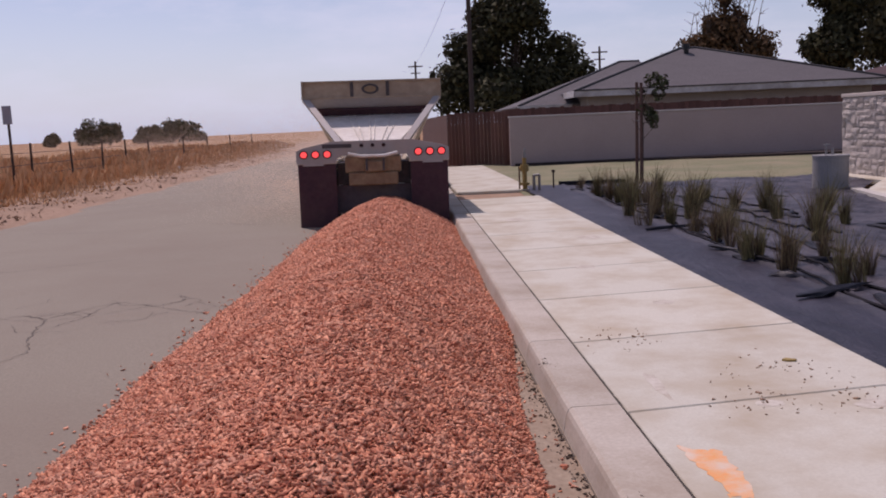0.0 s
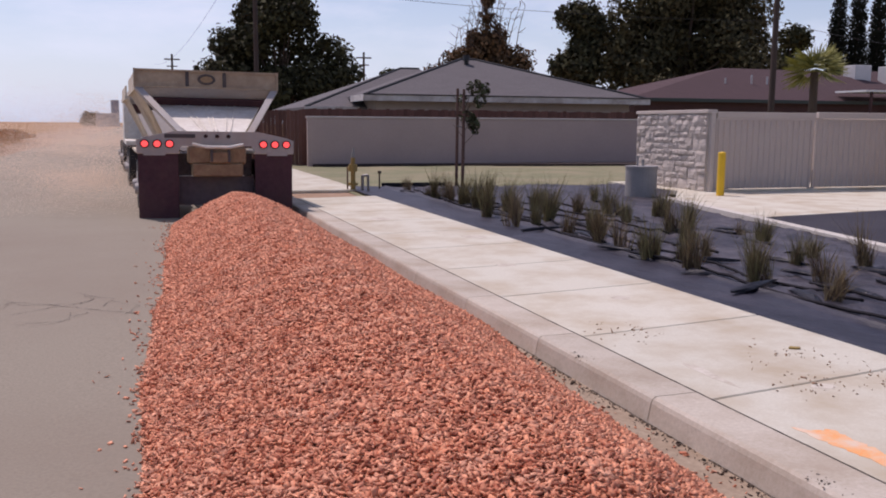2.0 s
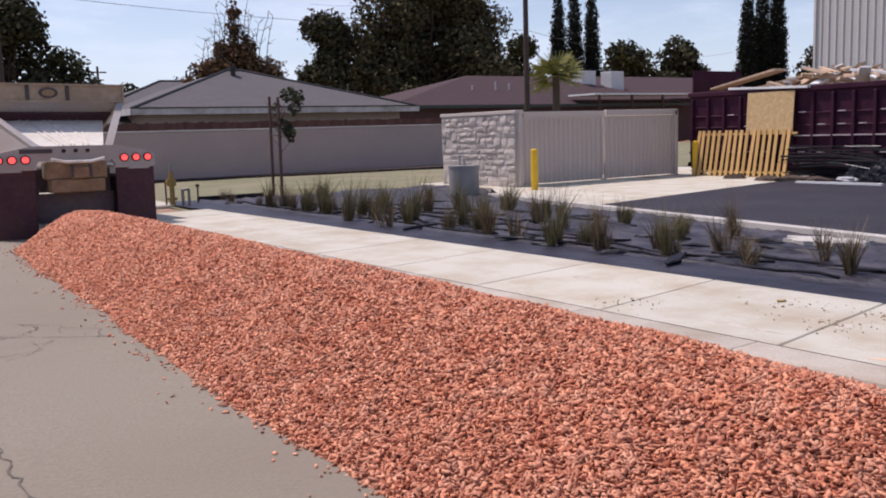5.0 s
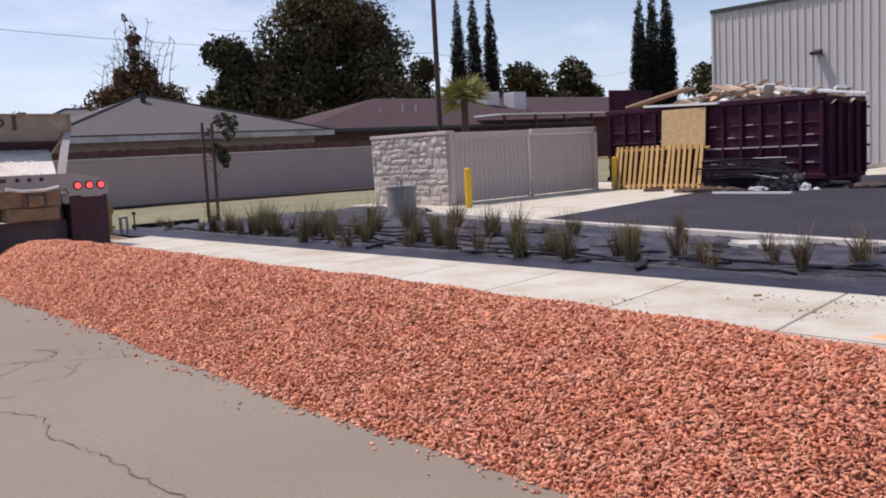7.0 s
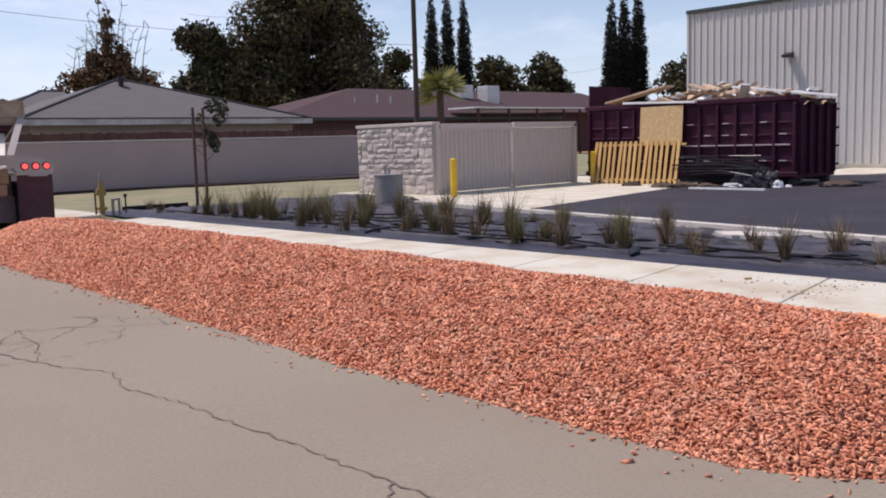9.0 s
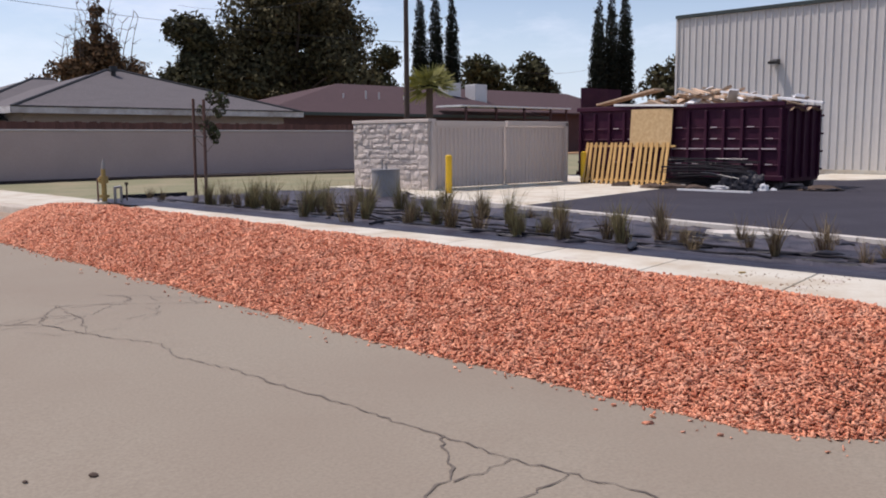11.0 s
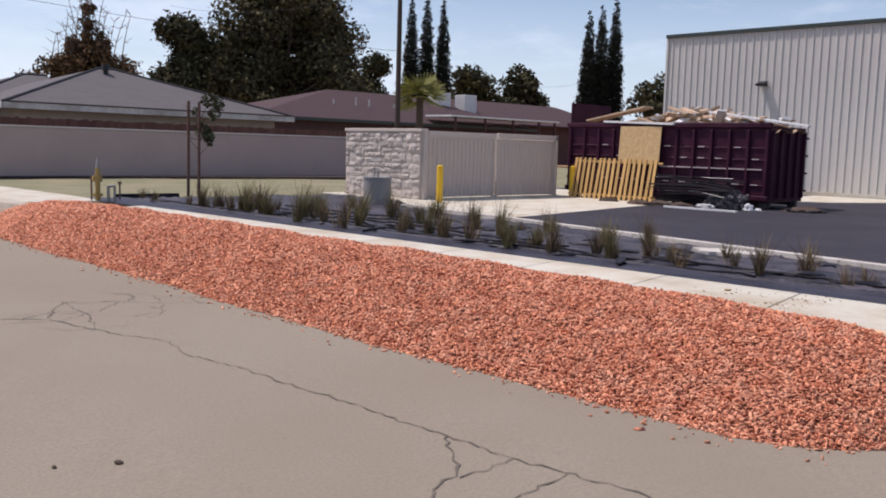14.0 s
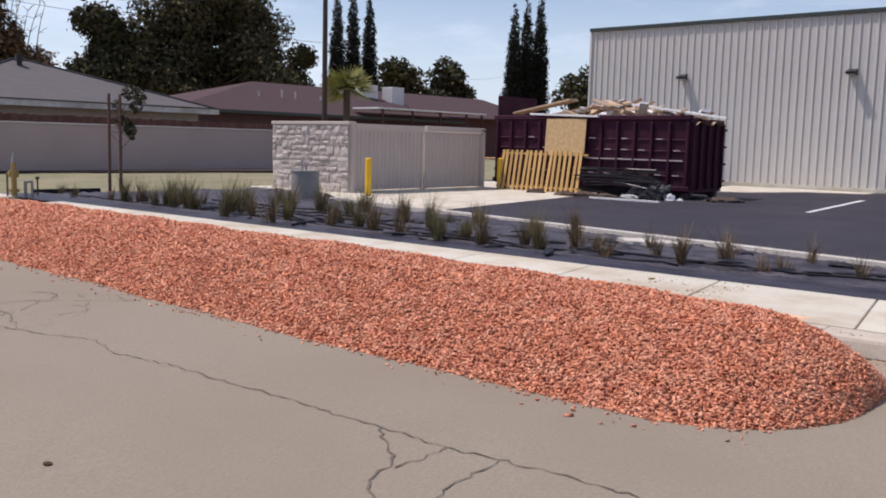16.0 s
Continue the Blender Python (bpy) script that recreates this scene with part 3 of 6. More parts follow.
    tagged(ob, "dark chips and scuffs on the kerb's edge", "scuffs", kind="stuff")
    # the next property's drive beyond the gap
    bm = bmesh.new()
    slab(bm, [(-0.05, 18.0), (1.65, 18.0), (1.7, 20.3), (1.5, 31), (-0.4, 31)], -0.1, 0.15)
    bevelled(bm, 0.02)
    ob = part("far_sidewalk", bm, M_CONC)
    tagged(ob, "pale concrete sidewalk slab beyond a gap", "sidewalk", kind="structure")
    bm = bmesh.new()
    slab(bm, [(-0.15, 16.3), (1.7, 16.3), (1.7, 18.1), (-0.15, 18.1)], -0.1, 0.075)
    ob = part("dirt_gap", bm, M_DIRT)
    tagged(ob, "bare dirt strip between sidewalk slabs", "dirt", kind="structure")
    bm = bmesh.new()
    slab(bm, [(1.31, 2.66), (1.34, 2.635), (1.38, 2.63), (1.40, 2.65), (1.37, 2.67), (1.345, 2.69)], 0.156, 0.168)
    tagged(part("fallen_leaf", bm, M_BRONZE), "small dry yellow leaf on the sidewalk", "leaf")
    for x, y, rx, ry in ((1.45, 1.78, 0.13, 0.10), (0.92, 1.86, 0.10, 0.07), (0.42, 2.3, 0.05, 0.3), (1.1, 4.6, 0.12, 0.1), (0.8, 6.6, 0.15, 0.12), (1.3, 9.0, 0.2, 0.25), (0.6, 11.5, 0.2, 0.3)):
        bm = bmesh.new()
        slab(bm, [(x + rx * math.cos(a * 0.45) * (0.8 + 0.4 * noise.noise(Vector((a, x, y)))), y + ry * math.sin(a * 0.45) * (0.8 + 0.4 * noise.noise(Vector((a, y, x))))) for a in range(14)], 0.15, 0.1557)
        tagged(part("dirt_smudge", bm, M_SMUDGE), "thin tan smear of dirt on the sidewalk", "dirt smear", "dirt smears", kind="structure")
    # orange utility mark
    r = random.Random(3)
    bm = bmesh.new()
    pts = [(0.26, 1.32), (0.33, 1.25), (0.43, 1.23), (0.42, 1.10), (0.43, 0.97), (0.42, 0.82), (0.38, 0.70), (0.30, 0.71), (0.30, 0.84), (0.29, 1.0), (0.25, 1.16)]
    fine = []
    for (x0, y0), (x1, y1) in zip(pts, pts[1:] + pts[:1]):
        for q in range(5):
            fine.append((x0 + (x1 - x0) * q / 5 + r.uniform(-0.016, 0.016), y0 + (y1 - y0) * q / 5 + r.uniform(-0.016, 0.016)))
    slab(bm, fine, 0.15, 0.1565)
    ob = part("orange_mark", bm, M_ORANGE)
    tagged(ob, "faded orange spray-paint mark on the sidewalk", "paint mark", kind="structure")


# ---- gravel ----
Y0, Y1 = -0.29, 15.8


def pile_h(s, y):
    """Height of the windrow over the road, s across and y along: straight flanks under a narrow rounded crest."""
    left = -2.88 + 0.05 * np.clip(y - 2.5, 0, 20) + 0.022 * np.sin(y * 1.1) + 0.014 * np.sin(y * 2.9 + 1) + 1.0 * np.clip((y - 12.2) / 3.6, 0, 1) ** 1.1
    right = np.minimum(-0.47 + 0.075 * y, -0.13) + 0.025 * np.sin(y * 1.7)
    near = np.clip((y - Y0) / 0.95, 0, 1)
    farr = np.clip((Y1 - y) / 5.0, 0, 1)
    tip = np.sqrt(np.clip(1 - (1 - near) ** 2, 0, 1))
    e = tip * (np.clip(1 - (1 - farr) ** 2, 0, 1) ** 0.8)
    crest = -1.42 + 0.03 * np.sin(y * 0.7) + 0.3 * np.clip((y - 11) / 4, 0, 1)
    narrow = (0.25 + 0.75 * tip) * (0.6 + 0.4 * np.clip(farr * 2, 0, 1))
    half = np.where(s < crest, crest - left, right - crest) * narrow
    u = np.clip(np.abs(s - crest) / np.maximum(half, 1e-3), 0, 1)
    r = 0.05
    tent = (math.sqrt(1 + r) - np.sqrt(u * u + r)) / (math.sqrt(1 + r) - math.sqrt(r))
    prof = np.where(u < 1, 0.72 * tent + 0.28 * (1 - u * u), 0)
    lump = 1 + 0.012 * np.sin(y * 0.9 + 0.6) + 0.009 * np.sin(y * 2.3 + s * 1.9) + 0.014 * np.sin(y * 6.1 - s * 4) + 0.012 * np.sin(s * 17 + 0.6 * np.sin(y))
    return (0.455 + 0.02 * np.clip(y, 0, 4) + 0.004 * np.clip(y - 4, 0, 7)) * e * prof * lump


def chip():
    """A plain angular block, six four-cornered sides."""
    v = np.array([(x, y, z) for z in (-1, 1) for y in (-1, 1) for x in (-1, 1)], np.float32) * 0.8
    f = np.array([(0, 2, 3, 1), (4, 5, 7, 6), (0, 1, 5, 4), (2, 6, 7, 3), (0, 4, 6, 2), (1, 3, 7, 5)], np.int32)
    return v, f


def stones(places, sizes, seed):
    """Angular flat stones, each a bent block with a turn of its own."""
    g = np.random.default_rng(seed)
    bv, bf = chip()
    n = len(places)
    v = np.repeat(bv[None], n, 0) * (1 + g.uniform(-0.5, 0.3, (n, len(bv), 3)))
    v *= (sizes[:, None] * np.stack([g.uniform(1.3, 2.3, n), g.uniform(0.75, 1.1, n), g.uniform(0.23, 0.42, n)], 1))[:, None]
    a = g.normal(size=(n, 4)) * np.array([1.6, 0.5, 0.5, 1.6])
    a /= np.linalg.norm(a, axis=1, keepdims=True)
    w, x, y, z = a.T
    rot = np.stack([1 - 2 * (y * y + z * z), 2 * (x * y - z * w), 2 * (x * z + y * w), 2 * (x * y + z * w), 1 - 2 * (x * x + z * z), 2 * (y * z - x * w),
                    2 * (x * z - y * w), 2 * (y * z + x * w), 1 - 2 * (x * x + y * y)], 1).reshape(n, 3, 3)
    v = np.einsum("nij,nkj->nki", rot, v) + places[:, None]
    f = bf[None] + (np.arange(n) * len(bv))[:, None, None]
    return v.reshape(-1, 3), f.reshape(-1, 4)


def build_gravel():
    xs, ys = np.linspace(-3.1, 0.1, 60), np.linspace(Y0 - 0.1, Y1 + 0.1, 220)
    gx, gy = np.meshgrid(xs, ys)
    gz = pile_h(gx, gy) + 0.02 * np.clip(-gx, 0, 4.6) - 0.02
    nx = len(xs)
    i = np.arange((nx - 1) * (len(ys) - 1))
    a = (i // (nx - 1)) * nx + i % (nx - 1)
    quads = np.stack([a, a + 1, a + nx + 1, a + nx], 1)
    keep = (pile_h(gx, gy).ravel()[quads].max(1) > 0.004)
    quads = quads[keep]
    mv = np.stack([gx, gy, gz], -1).reshape(-1, 3)
    mf = quads
    # stones thick near the first seven metres, thinner farther off
    g = np.random.default_rng(11)
    n = 255000
    y = Y0 + (Y1 - Y0) * g.random(n) ** 1.2
    s = g.uniform(-3.05, 0.0, n)
    h = pile_h(s, y)
    ok = h > 0.006
    s, y, h = s[ok], y[ok], h[ok]
    size = np.clip(g.lognormal(math.log(0.0102), 0.18, len(s)), 0.0065, 0.0155) * (1 + 0.03 * np.clip(y - 4, 0, 12))
    z = h + 0.02 * np.clip(-s, 0, 4.6) - 0.010 + g.uniform(-0.010, 0.014, len(s))
    sv, sf = stones(np.stack([s, y, z], 1), size, 12)
    v = np.concatenate([mv, sv])
    f = np.concatenate([mf, sf + len(mv)])
    ob = raw("gravel_pile", v, f, [M_MOUND, M_GRAVEL], np.concatenate([np.zeros(len(mf)), np.ones(len(sf))]))
    ob.matrix_basis = ROAD
    tagged(ob, "long windrow of red crushed gravel dumped along the kerb", "gravel pile", kind="stuff")
    # strays round the foot
    n = 900
    y = Y0 + 0.25 + (Y1 - Y0 - 0.8) * g.random(n)
    across = np.linspace(-3.3, 0.1, 220)
    covered = pile_h(across[None], y[:, None]) > 0.01
    left, right = across[covered.argmax(1)], across[len(across) - 1 - covered[:, ::-1].argmax(1)]
    off = np.abs(g.normal(0, 0.05, n)) + 0.3 * g.random(n) ** 10
    s = np.where(g.random(n) < 0.6, left - off, np.minimum(right + off, -0.2 - 0.05 * g.random(n)))
    keep = covered.any(1)
    s, y = s[keep], y[keep]
    n = len(s)
    z = 0.02 * np.clip(-s, 0, 4.6) + 0.01
    sv, sf = stones(np.stack([s, y, z], 1), np.clip(g.lognormal(math.log(0.0085), 0.35, n), 0.004, 0.017), 13)
    ob = raw("stray_gravel", sv, sf, [M_GRAVEL])
    ob.matrix_basis = ROAD
    tagged(ob, "stray red gravel stones scattered beside the pile", "gravel", kind="stuff")
    # crumbs and dirt on the sidewalk
    n = 170
    c = g.choice(4, n)
    cx = np.array([0.95, 1.45, 1.2, 0.5])[c] + g.normal(0, 0.16, n)
    cy = np.array([1.9, 1.9, 2.5, 3.4])[c] + g.normal(0, 0.16, n)
    sv, sf = stones(np.stack([np.clip(cx, 0.2, 1.8), cy, np.full(n, 0.158)], 1), np.clip(g.lognormal(math.log(0.005), 0.4, n), 0.003, 0.012), 14)
    ob = raw("sidewalk_crumbs", sv, sf, [M_DIRT])
    tagged(ob, "small clods of dirt scattered on the sidewalk", "dirt crumbs", kind="stuff")


# ---- plants ----
def blades(n, height, spread, width, seed, lean=0.22):
    """A ragged clump of thin bent blades that rise from a few crowns."""
    g = np.random.default_rng(seed)
    crowns = [(g.normal(0, spread * 0.45, 2), g.uniform(0.6, 1.1), g.normal(0, 0.12, 2)) for _ in range(4)]
    v, f = [], []
    for k in range(n):
        at, tall, tip = crowns[int(g.integers(0, 4))]
        a, r = g.uniform(0, 2 * math.pi), spread * 0.6 * math.sqrt(g.random())
        d = np.array([math.cos(a), math.sin(a), 0])
        base = d * r * 0.7 + np.array([at[0], at[1], 0])
        h = height * tall * (0.3 + 0.75 * g.random() ** 0.8)
        out = d * (r * 0.35 + lean * h * g.uniform(0.0, 1.0)) + g.normal(0, 0.06, 3) * [1, 1, 0] + np.array([tip[0], tip[1], 0]) * h
        e = g.uniform(0, 2 * math.pi)
        side = np.array([math.cos(e), math.sin(e), 0]) * width * g.uniform(0.6, 1.3)
        p = [base - side, base + side, base + out * 0.4 + [0, 0, h * 0.6] + side * 0.9, base + out * 0.4 + [0, 0, h * 0.6] - side * 0.9,
             base + out + [0, 0, h] + side * 0.25, base + out + [0, 0, h] - side * 0.25]
        o = len(v)
        v += p
        f += [(o, o + 1, o + 2, o + 3), (o + 3, o + 2, o + 4, o + 5)]
    return v, f


def build_tufts():
    spots = [(2.8, 17.9, .3), (2.85, 16.35, .3), (2.95, 14.35, .61), (2.88, 13.25, .55), (3.16, 12.5, .61), (3.88, 12.95, .5), (3.25, 10.95, .7), (2.86, 9.3, .52),
             (5.86, 14.3, .45), (2.78, 8.3, .58), (2.74, 7.6, .62), (5.47, 11.2, .5), (2.69, 6.75, .45), (4.0, 8.15, .53), (2.76, 6.0, .5), (5.35, 8.8, .26),
             (2.93, 5.2, .58), (4.76, 6.55, .33), (3.58, 4.95, .5), (4.84, 5.75, .48), (3.2, 3.2, .5), (3.73, 3.8, .36), (4.0, 2.97, .46), (3.4, 2.25, .33),
             (3.71, 2.1, .3), (4.62, 3.15, .38), (4.67, 2.1, .44), (3.73, 1.2, .34), (3.36, 4.5, .32), (4.35, 4.2, .36), (3.0, 15.3, .5), (4.4, 13.9, .5), (3.3, 0.2, .34), (4.2, 0.6, .38),
             (4.1, 16.0, .5), (2.79, 10.4, .46), (4.42, 12.3, .47), (4.75, 11.7, .55), (4.48, 10.5, .5), (4.46, 9.15, .52), (3.55, 6.95, .38), (5.09, 9.7, .42),
             (3.45, 5.75, .42), (5.2, 8.0, .35), (4.18, 6.1, .36), (3.02, 4.2, .3), (3.1, 8.9, .45), (3.5, 9.9, .5), (3.6, 11.7, .5), (2.95, 6.5, .4), (3.35, 14.0, .5), (3.75, 15.0, .5),
             (3.03, 18.98, 0.32), (2.77, 15.69, 0.57), (2.77, 14.43, 0.54), (2.81, 14.0, 0.49), (3.04, 13.8, 0.56), (4.04, 14.67, 0.5), (2.51, 11.78, 0.65), (2.87, 11.48, 0.47), (2.44, 10.35, 0.59)]
    kinds = []
    for k in range(8):
        n = (210, 150, 240, 70, 170, 120, 190, 90)[k]
        v, f = blades(n, 1.0, 0.22, 0.0062, 20 + k, (0.4, 0.55, 0.32, 0.75, 0.6, 0.5, 0.45, 0.7)[k])
        # shorter, darker brown blades make the clump darker towards its base
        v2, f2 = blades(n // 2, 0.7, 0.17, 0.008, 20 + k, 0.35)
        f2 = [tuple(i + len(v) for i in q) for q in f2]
        kinds.append(raw("tuft_mesh", v + v2, f + f2, [M_REED if k % 2 else M_REED2, M_SHORTREED], [0] * len(f) + [1] * len(f2)))
    r = random.Random(9)
    for k, (x, y, h) in enumerate(spots):
        i = r.choice((3, 7, 5)) if y < 4.5 else r.randrange(8)
        ob = new("ornamental_grass", kinds[i].data)
        h *= r.uniform(1.05, 1.3)
        w = (0.27 + 0.4 * h) * r.uniform(0.75, 1.15)
        ob.matrix_basis = Matrix.LocRotScale((x, y, bed_z(x, y) - 0.01), Euler((r.uniform(-0.12, 0.12), r.uniform(-0.12, 0.12), r.uniform(0, 6.28))), (w, w, h))
        tagged(ob, "sparse clump of thin ornamental grass in fabric" if i in (3, 7) else "ragged clump of olive-tan ornamental grass in fabric", "ornamental grass", "grasses in the planting bed")
    for ob in kinds:
        bpy.data.objects.remove(ob)
    # slits and loose folds of fabric along the plants
    g = random.Random(4)
    for k in range(60):
        x, y, h = spots[k % len(spots)]
        x, y = x + g.uniform(-0.3, 0.3), y + g.uniform(-0.7, 0.4)
        l, w = g.uniform(0.12, 0.5), g.uniform(0.025, 0.07)
        bm = bmesh.new()
        bmesh.ops.create_icosphere(bm, subdivisions=2, radius=1)
        for v in bm.verts:
            v.co += v.co * 0.45 * noise.noise(v.co * 2.1 + Vector((k * 3.1, 0, 0)))
            v.co = Vector((v.co.x * w, v.co.y * l, max(v.co.z, -0.2) * 0.04))
        ob = part("fabric_fold", bm, M_BLACKPL)
        ob.matrix_basis = pose(x, y, bed_z(x, y) + 0.008, 0, 0, g.gauss(0, 30))
        tagged(ob, "loose fold of black landscape fabric by a plant", "fabric fold", "fabric folds")


def leaf_cards(centres, radii, count, size, seed, squash=1.0):
    """Many small leaf clumps strewn over and through a set of rounded masses."""
    g = np.random.default_rng(seed)
    centres, radii = np.asarray(centres, float), np.asarray(radii, float)
    w = radii ** 2
    pick = g.choice(len(radii), count, p=w / w.sum())
    d = g.normal(size=(count, 3))
    d /= np.linalg.norm(d, axis=1, keepdims=True)
    rad = radii[pick] * (0.55 + 0.5 * g.random(count) ** 0.5)
    c = centres[pick] + d * rad[:, None] * np.array([1, 1, squash]) + g.normal(0, 0.16, (count, 3)) * radii[pick][:, None]
    nrm = d + g.normal(0, 0.7, (count, 3))
    nrm /= np.linalg.norm(nrm, axis=1, keepdims=True)
    t = np.cross(nrm, g.normal(size=(count, 3)))
    t /= np.linalg.norm(t, axis=1, keepdims=True)
    b = np.cross(nrm, t)
    sz = size * g.uniform(0.5, 1.3, count)[:, None]
    k1, k2, k3 = (g.uniform(0.6, 1.2, (count, 1)) for _ in range(3))
    bend = nrm * sz * 0.3
    v = np.stack([c - t * sz, c - b * sz * 0.6 * k1 + bend, c + t * sz * k3, c + b * sz * 0.6 * k2 + bend], 1).reshape(-1, 3)
    f = np.arange(count * 4).reshape(-1, 4)
    return v, f


def tree(name, label, x, y, z, trunk_h, masses, count, size, material, seed, trunk_r=0.3, squash=0.85, shoots=()):
    """A tapered trunk, limbs to each leaf mass, and a crown of leaf clumps."""
    t = thing(name, label, "tree", pose(x, y, z))
    bm = bmesh.new()
    top = Vector((0, 0, trunk_h))
    cyl(bm, (0, 0, -0.2), top, trunk_r, trunk_r * 0.6, 10)
    for cx, cy, cz, r in masses:
        cyl(bm, top * 0.85, (cx, cy, cz), trunk_r * 0.4, trunk_r * 0.1, 6)
    for p, q, r0, r1 in shoots:
        cyl(bm, p, q, r0, r1, 5)
    part("trunk", bm, M_BARK, t)
    v, f = leaf_cards([m[:3] for m in masses], [m[3] for m in masses], count, size, seed, squash)
    ob = raw("crown", v, f, [material])
    ob.parent = t
    return t


def masses_for(seed, n, w, z0, z1, r0, r1, point=0.0):
    """Rounded masses inside a crown w wide from z0 to z1; point narrows the top."""
    g = random.Random(seed)
    out = []
    for _ in range(n):
        u = g.random()
        ww = w * (1 - point * u) * (0.75 + 0.25 * math.sin(math.pi * min(1, u + 0.25)))
        a, q = g.uniform(0, 2 * math.pi), math.sqrt(g.random())
        out.append((math.cos(a) * q * ww, math.sin(a) * q * ww, z0 + (z1 - z0) * u, g.uniform(r0, r1) * (1 - 0.4 * point * u)))
    return out


def build_trees():
    tree("shade_tree", "large dark green tree behind a wooden fence", 7.8, 80, 0, 4.0,
         masses_for(1, 40, 6.0, 3.6, 13.2, 1.4, 2.2, 0.5) + [(-5.6, 0, 5.5, 1.8), (5.9, 0, 6.0, 1.8), (5.0, 0, 8.0, 1.6), (-4.4, 0, 8.6, 1.5)], 26000, 0.27, M_LEAF_D, 31)
    # bare upright shoots grow out of the limbs of the scraggly one
    g = random.Random(15)
    shoots = []
    for k in range(24):
        a, q = g.uniform(0, 6.28), g.uniform(0.3, 3.0)
        p, h = Vector((math.cos(a) * q, math.sin(a) * q, 6.3)), g.uniform(9.4, 15.0) - q * 1.0
        shoots.append((Vector((0, 0, 4.4)), p, 0.12, 0.07))
        bend = Vector((g.uniform(-1, 1), g.uniform(-1, 1), 0)) * 0.8
        r0 = 0.075
        for u in range(5):
            w = p + Vector((0, 0, (h - 6.3) / 5)) + bend * (u / 8)
            shoots.append((p, w, r0, r0 * 0.78))
            for b in range(3):
                shoots.append((w, w + Vector((g.uniform(-0.7, 0.7), g.uniform(-0.7, 0.7), g.uniform(0.1, 0.6))), 0.026, 0.012))
            p, r0 = w, r0 * 0.78
    tree("scraggly_tree", "half-bare tree with rusty foliage and bare shoots", 26.0, 75, 0, 5.2,
         masses_for(2, 40, 5.8, 5.6, 9.2, 0.8, 1.4, 0.75) + masses_for(12, 22, 2.2, 7.8, 12.6, 0.4, 0.8, 0.7) + masses_for(14, 8, 0.8, 12.0, 14.4, 0.2, 0.35), 12500, 0.2, M_LEAF_R, 32, squash=1.0, shoots=shoots)
    tree("broad_tree", "very large dense dark green tree behind roofs", 53.0, 85, 0, 7.0,
         masses_for(3, 66, 10.0, 5.5, 19.0, 1.5, 2.9, 0.45) + [(0, 0, 8, 3.6), (3.5, 0, 12, 3.6), (-4, 0, 11.5, 3.2), (4, 0, 8, 3.4), (-4.5, 0, 7.5, 3.2), (0.5, 0, 15, 3.0), (9.2, 0, 14.5, 2.2), (9.0, 0, 9.5, 2.4), (-3.5, 0, 17.5, 2.7), (-6.2, 0, 15.2, 2.6), (5.8, 0, 17.2, 2.6), (1.0, 0, 19.6, 2.6), (-9.6, 0, 9.0, 2.8), (-8.8, 0, 12.0, 2.2), (-10.2, 0, 6.5, 2.4)], 54000, 0.29, M_LEAF_B, 33, 0.6)
    tree("shade_tree", "dark green tree beside a larger one", 40.9, 86, 0, 5.0, masses_for(13, 16, 2.0, 5.6, 13.4, 1.2, 1.9, 0.2), 11000, 0.3, M_LEAF_D, 39, 0.4)
    tree("small_tree", "small light green tree beside a larger one", 75.3, 95, 0, 6.0, masses_for(4, 14, 2.2, 6.5, 13.6, 1.2, 1.9, 0.3), 3600, 0.34, M_LEAF_M, 34)
    for k, (x, y) in enumerate(((82.7, 95.6), (85.4, 95.2), (88.2, 94.6), (91.9, 70.6), (94.2, 70.2), (96.5, 69.6))):
        h = (24.2, 24.8, 24.5, 20.6, 21.6, 22.9)[k]
        ms = [(0.1 * math.sin(q * 1.7 + k), 0.1 * math.cos(q * 2.1), 1.0 + q * (h - 1.6) / 30, 0.2 + 1.15 * (1 - (q / 30) ** 2.4)) for q in range(31)]
        tree("cypress", "tall narrow dark Italian cypress", x, y, 0, 2.0, ms, 12000, 0.2, M_CYPRESS, 50 + k, 0.25, 1.0)
    tree("round_tree", "rounded green tree far behind roofs", 132.0, 130, 0, 8.0, masses_for(5, 18, 6.5, 9.0, 17.5, 2.4, 3.4, 0.4), 4200, 0.6, M_LEAF_M, 35, 0.5)
    tree("dark_tree", "dark green tree far behind roofs", 148.0, 130, 0, 8.0, masses_for(6, 18, 5.8, 9.0, 18.8, 2.2, 3.2, 0.5), 4200, 0.6, M_LEAF_D, 36, 0.5)
    tree("dark_tree", "dark green tree behind a steel building", 158.0, 100, 0, 7.0, masses_for(7, 14, 6.0, 8.0, 17.0, 2.0, 3.0, 0.3), 2600, 0.6, M_LEAF_D, 37, 0.5)
    tree("roadside_tree", "small tree top far behind a house", 24.0, 100, 0, 4.0, masses_for(8, 8, 1.4, 5.5, 8.0, 0.8, 1.2), 900, 0.32, M_LEAF_M, 38)
    for k, (x, y, w, h) in enumerate(((-106, 290, 7, 8.4), (-101, 292, 5, 7.6), (-92, 300, 5, 5.4), (-83, 300, 7, 7.2), (-77, 302, 6, 7.0), (-117, 285, 3, 4.2), (-88, 296, 4, 6.0), (-30, 420, 6, 6.0))):
        tree("field_tree", "distant dark tree on the field's horizon", x, y, 0, 1.2, masses_for(60 + k, 18, w * 0.72, 1.0, h * 0.8, w * 0.2, w * 0.34), 1800, 0.6, M_LEAF_M, 70 + k, 0.4)
    # palm
    p = thing("fan_palm", "short fan palm before a brown roof", "palm tree", pose(36.9, 45.0, 0))
    bm = bmesh.new()
    cyl(bm, (0, 0, 0), (0, 0, 5.1), 0.3, 0.24, 10)
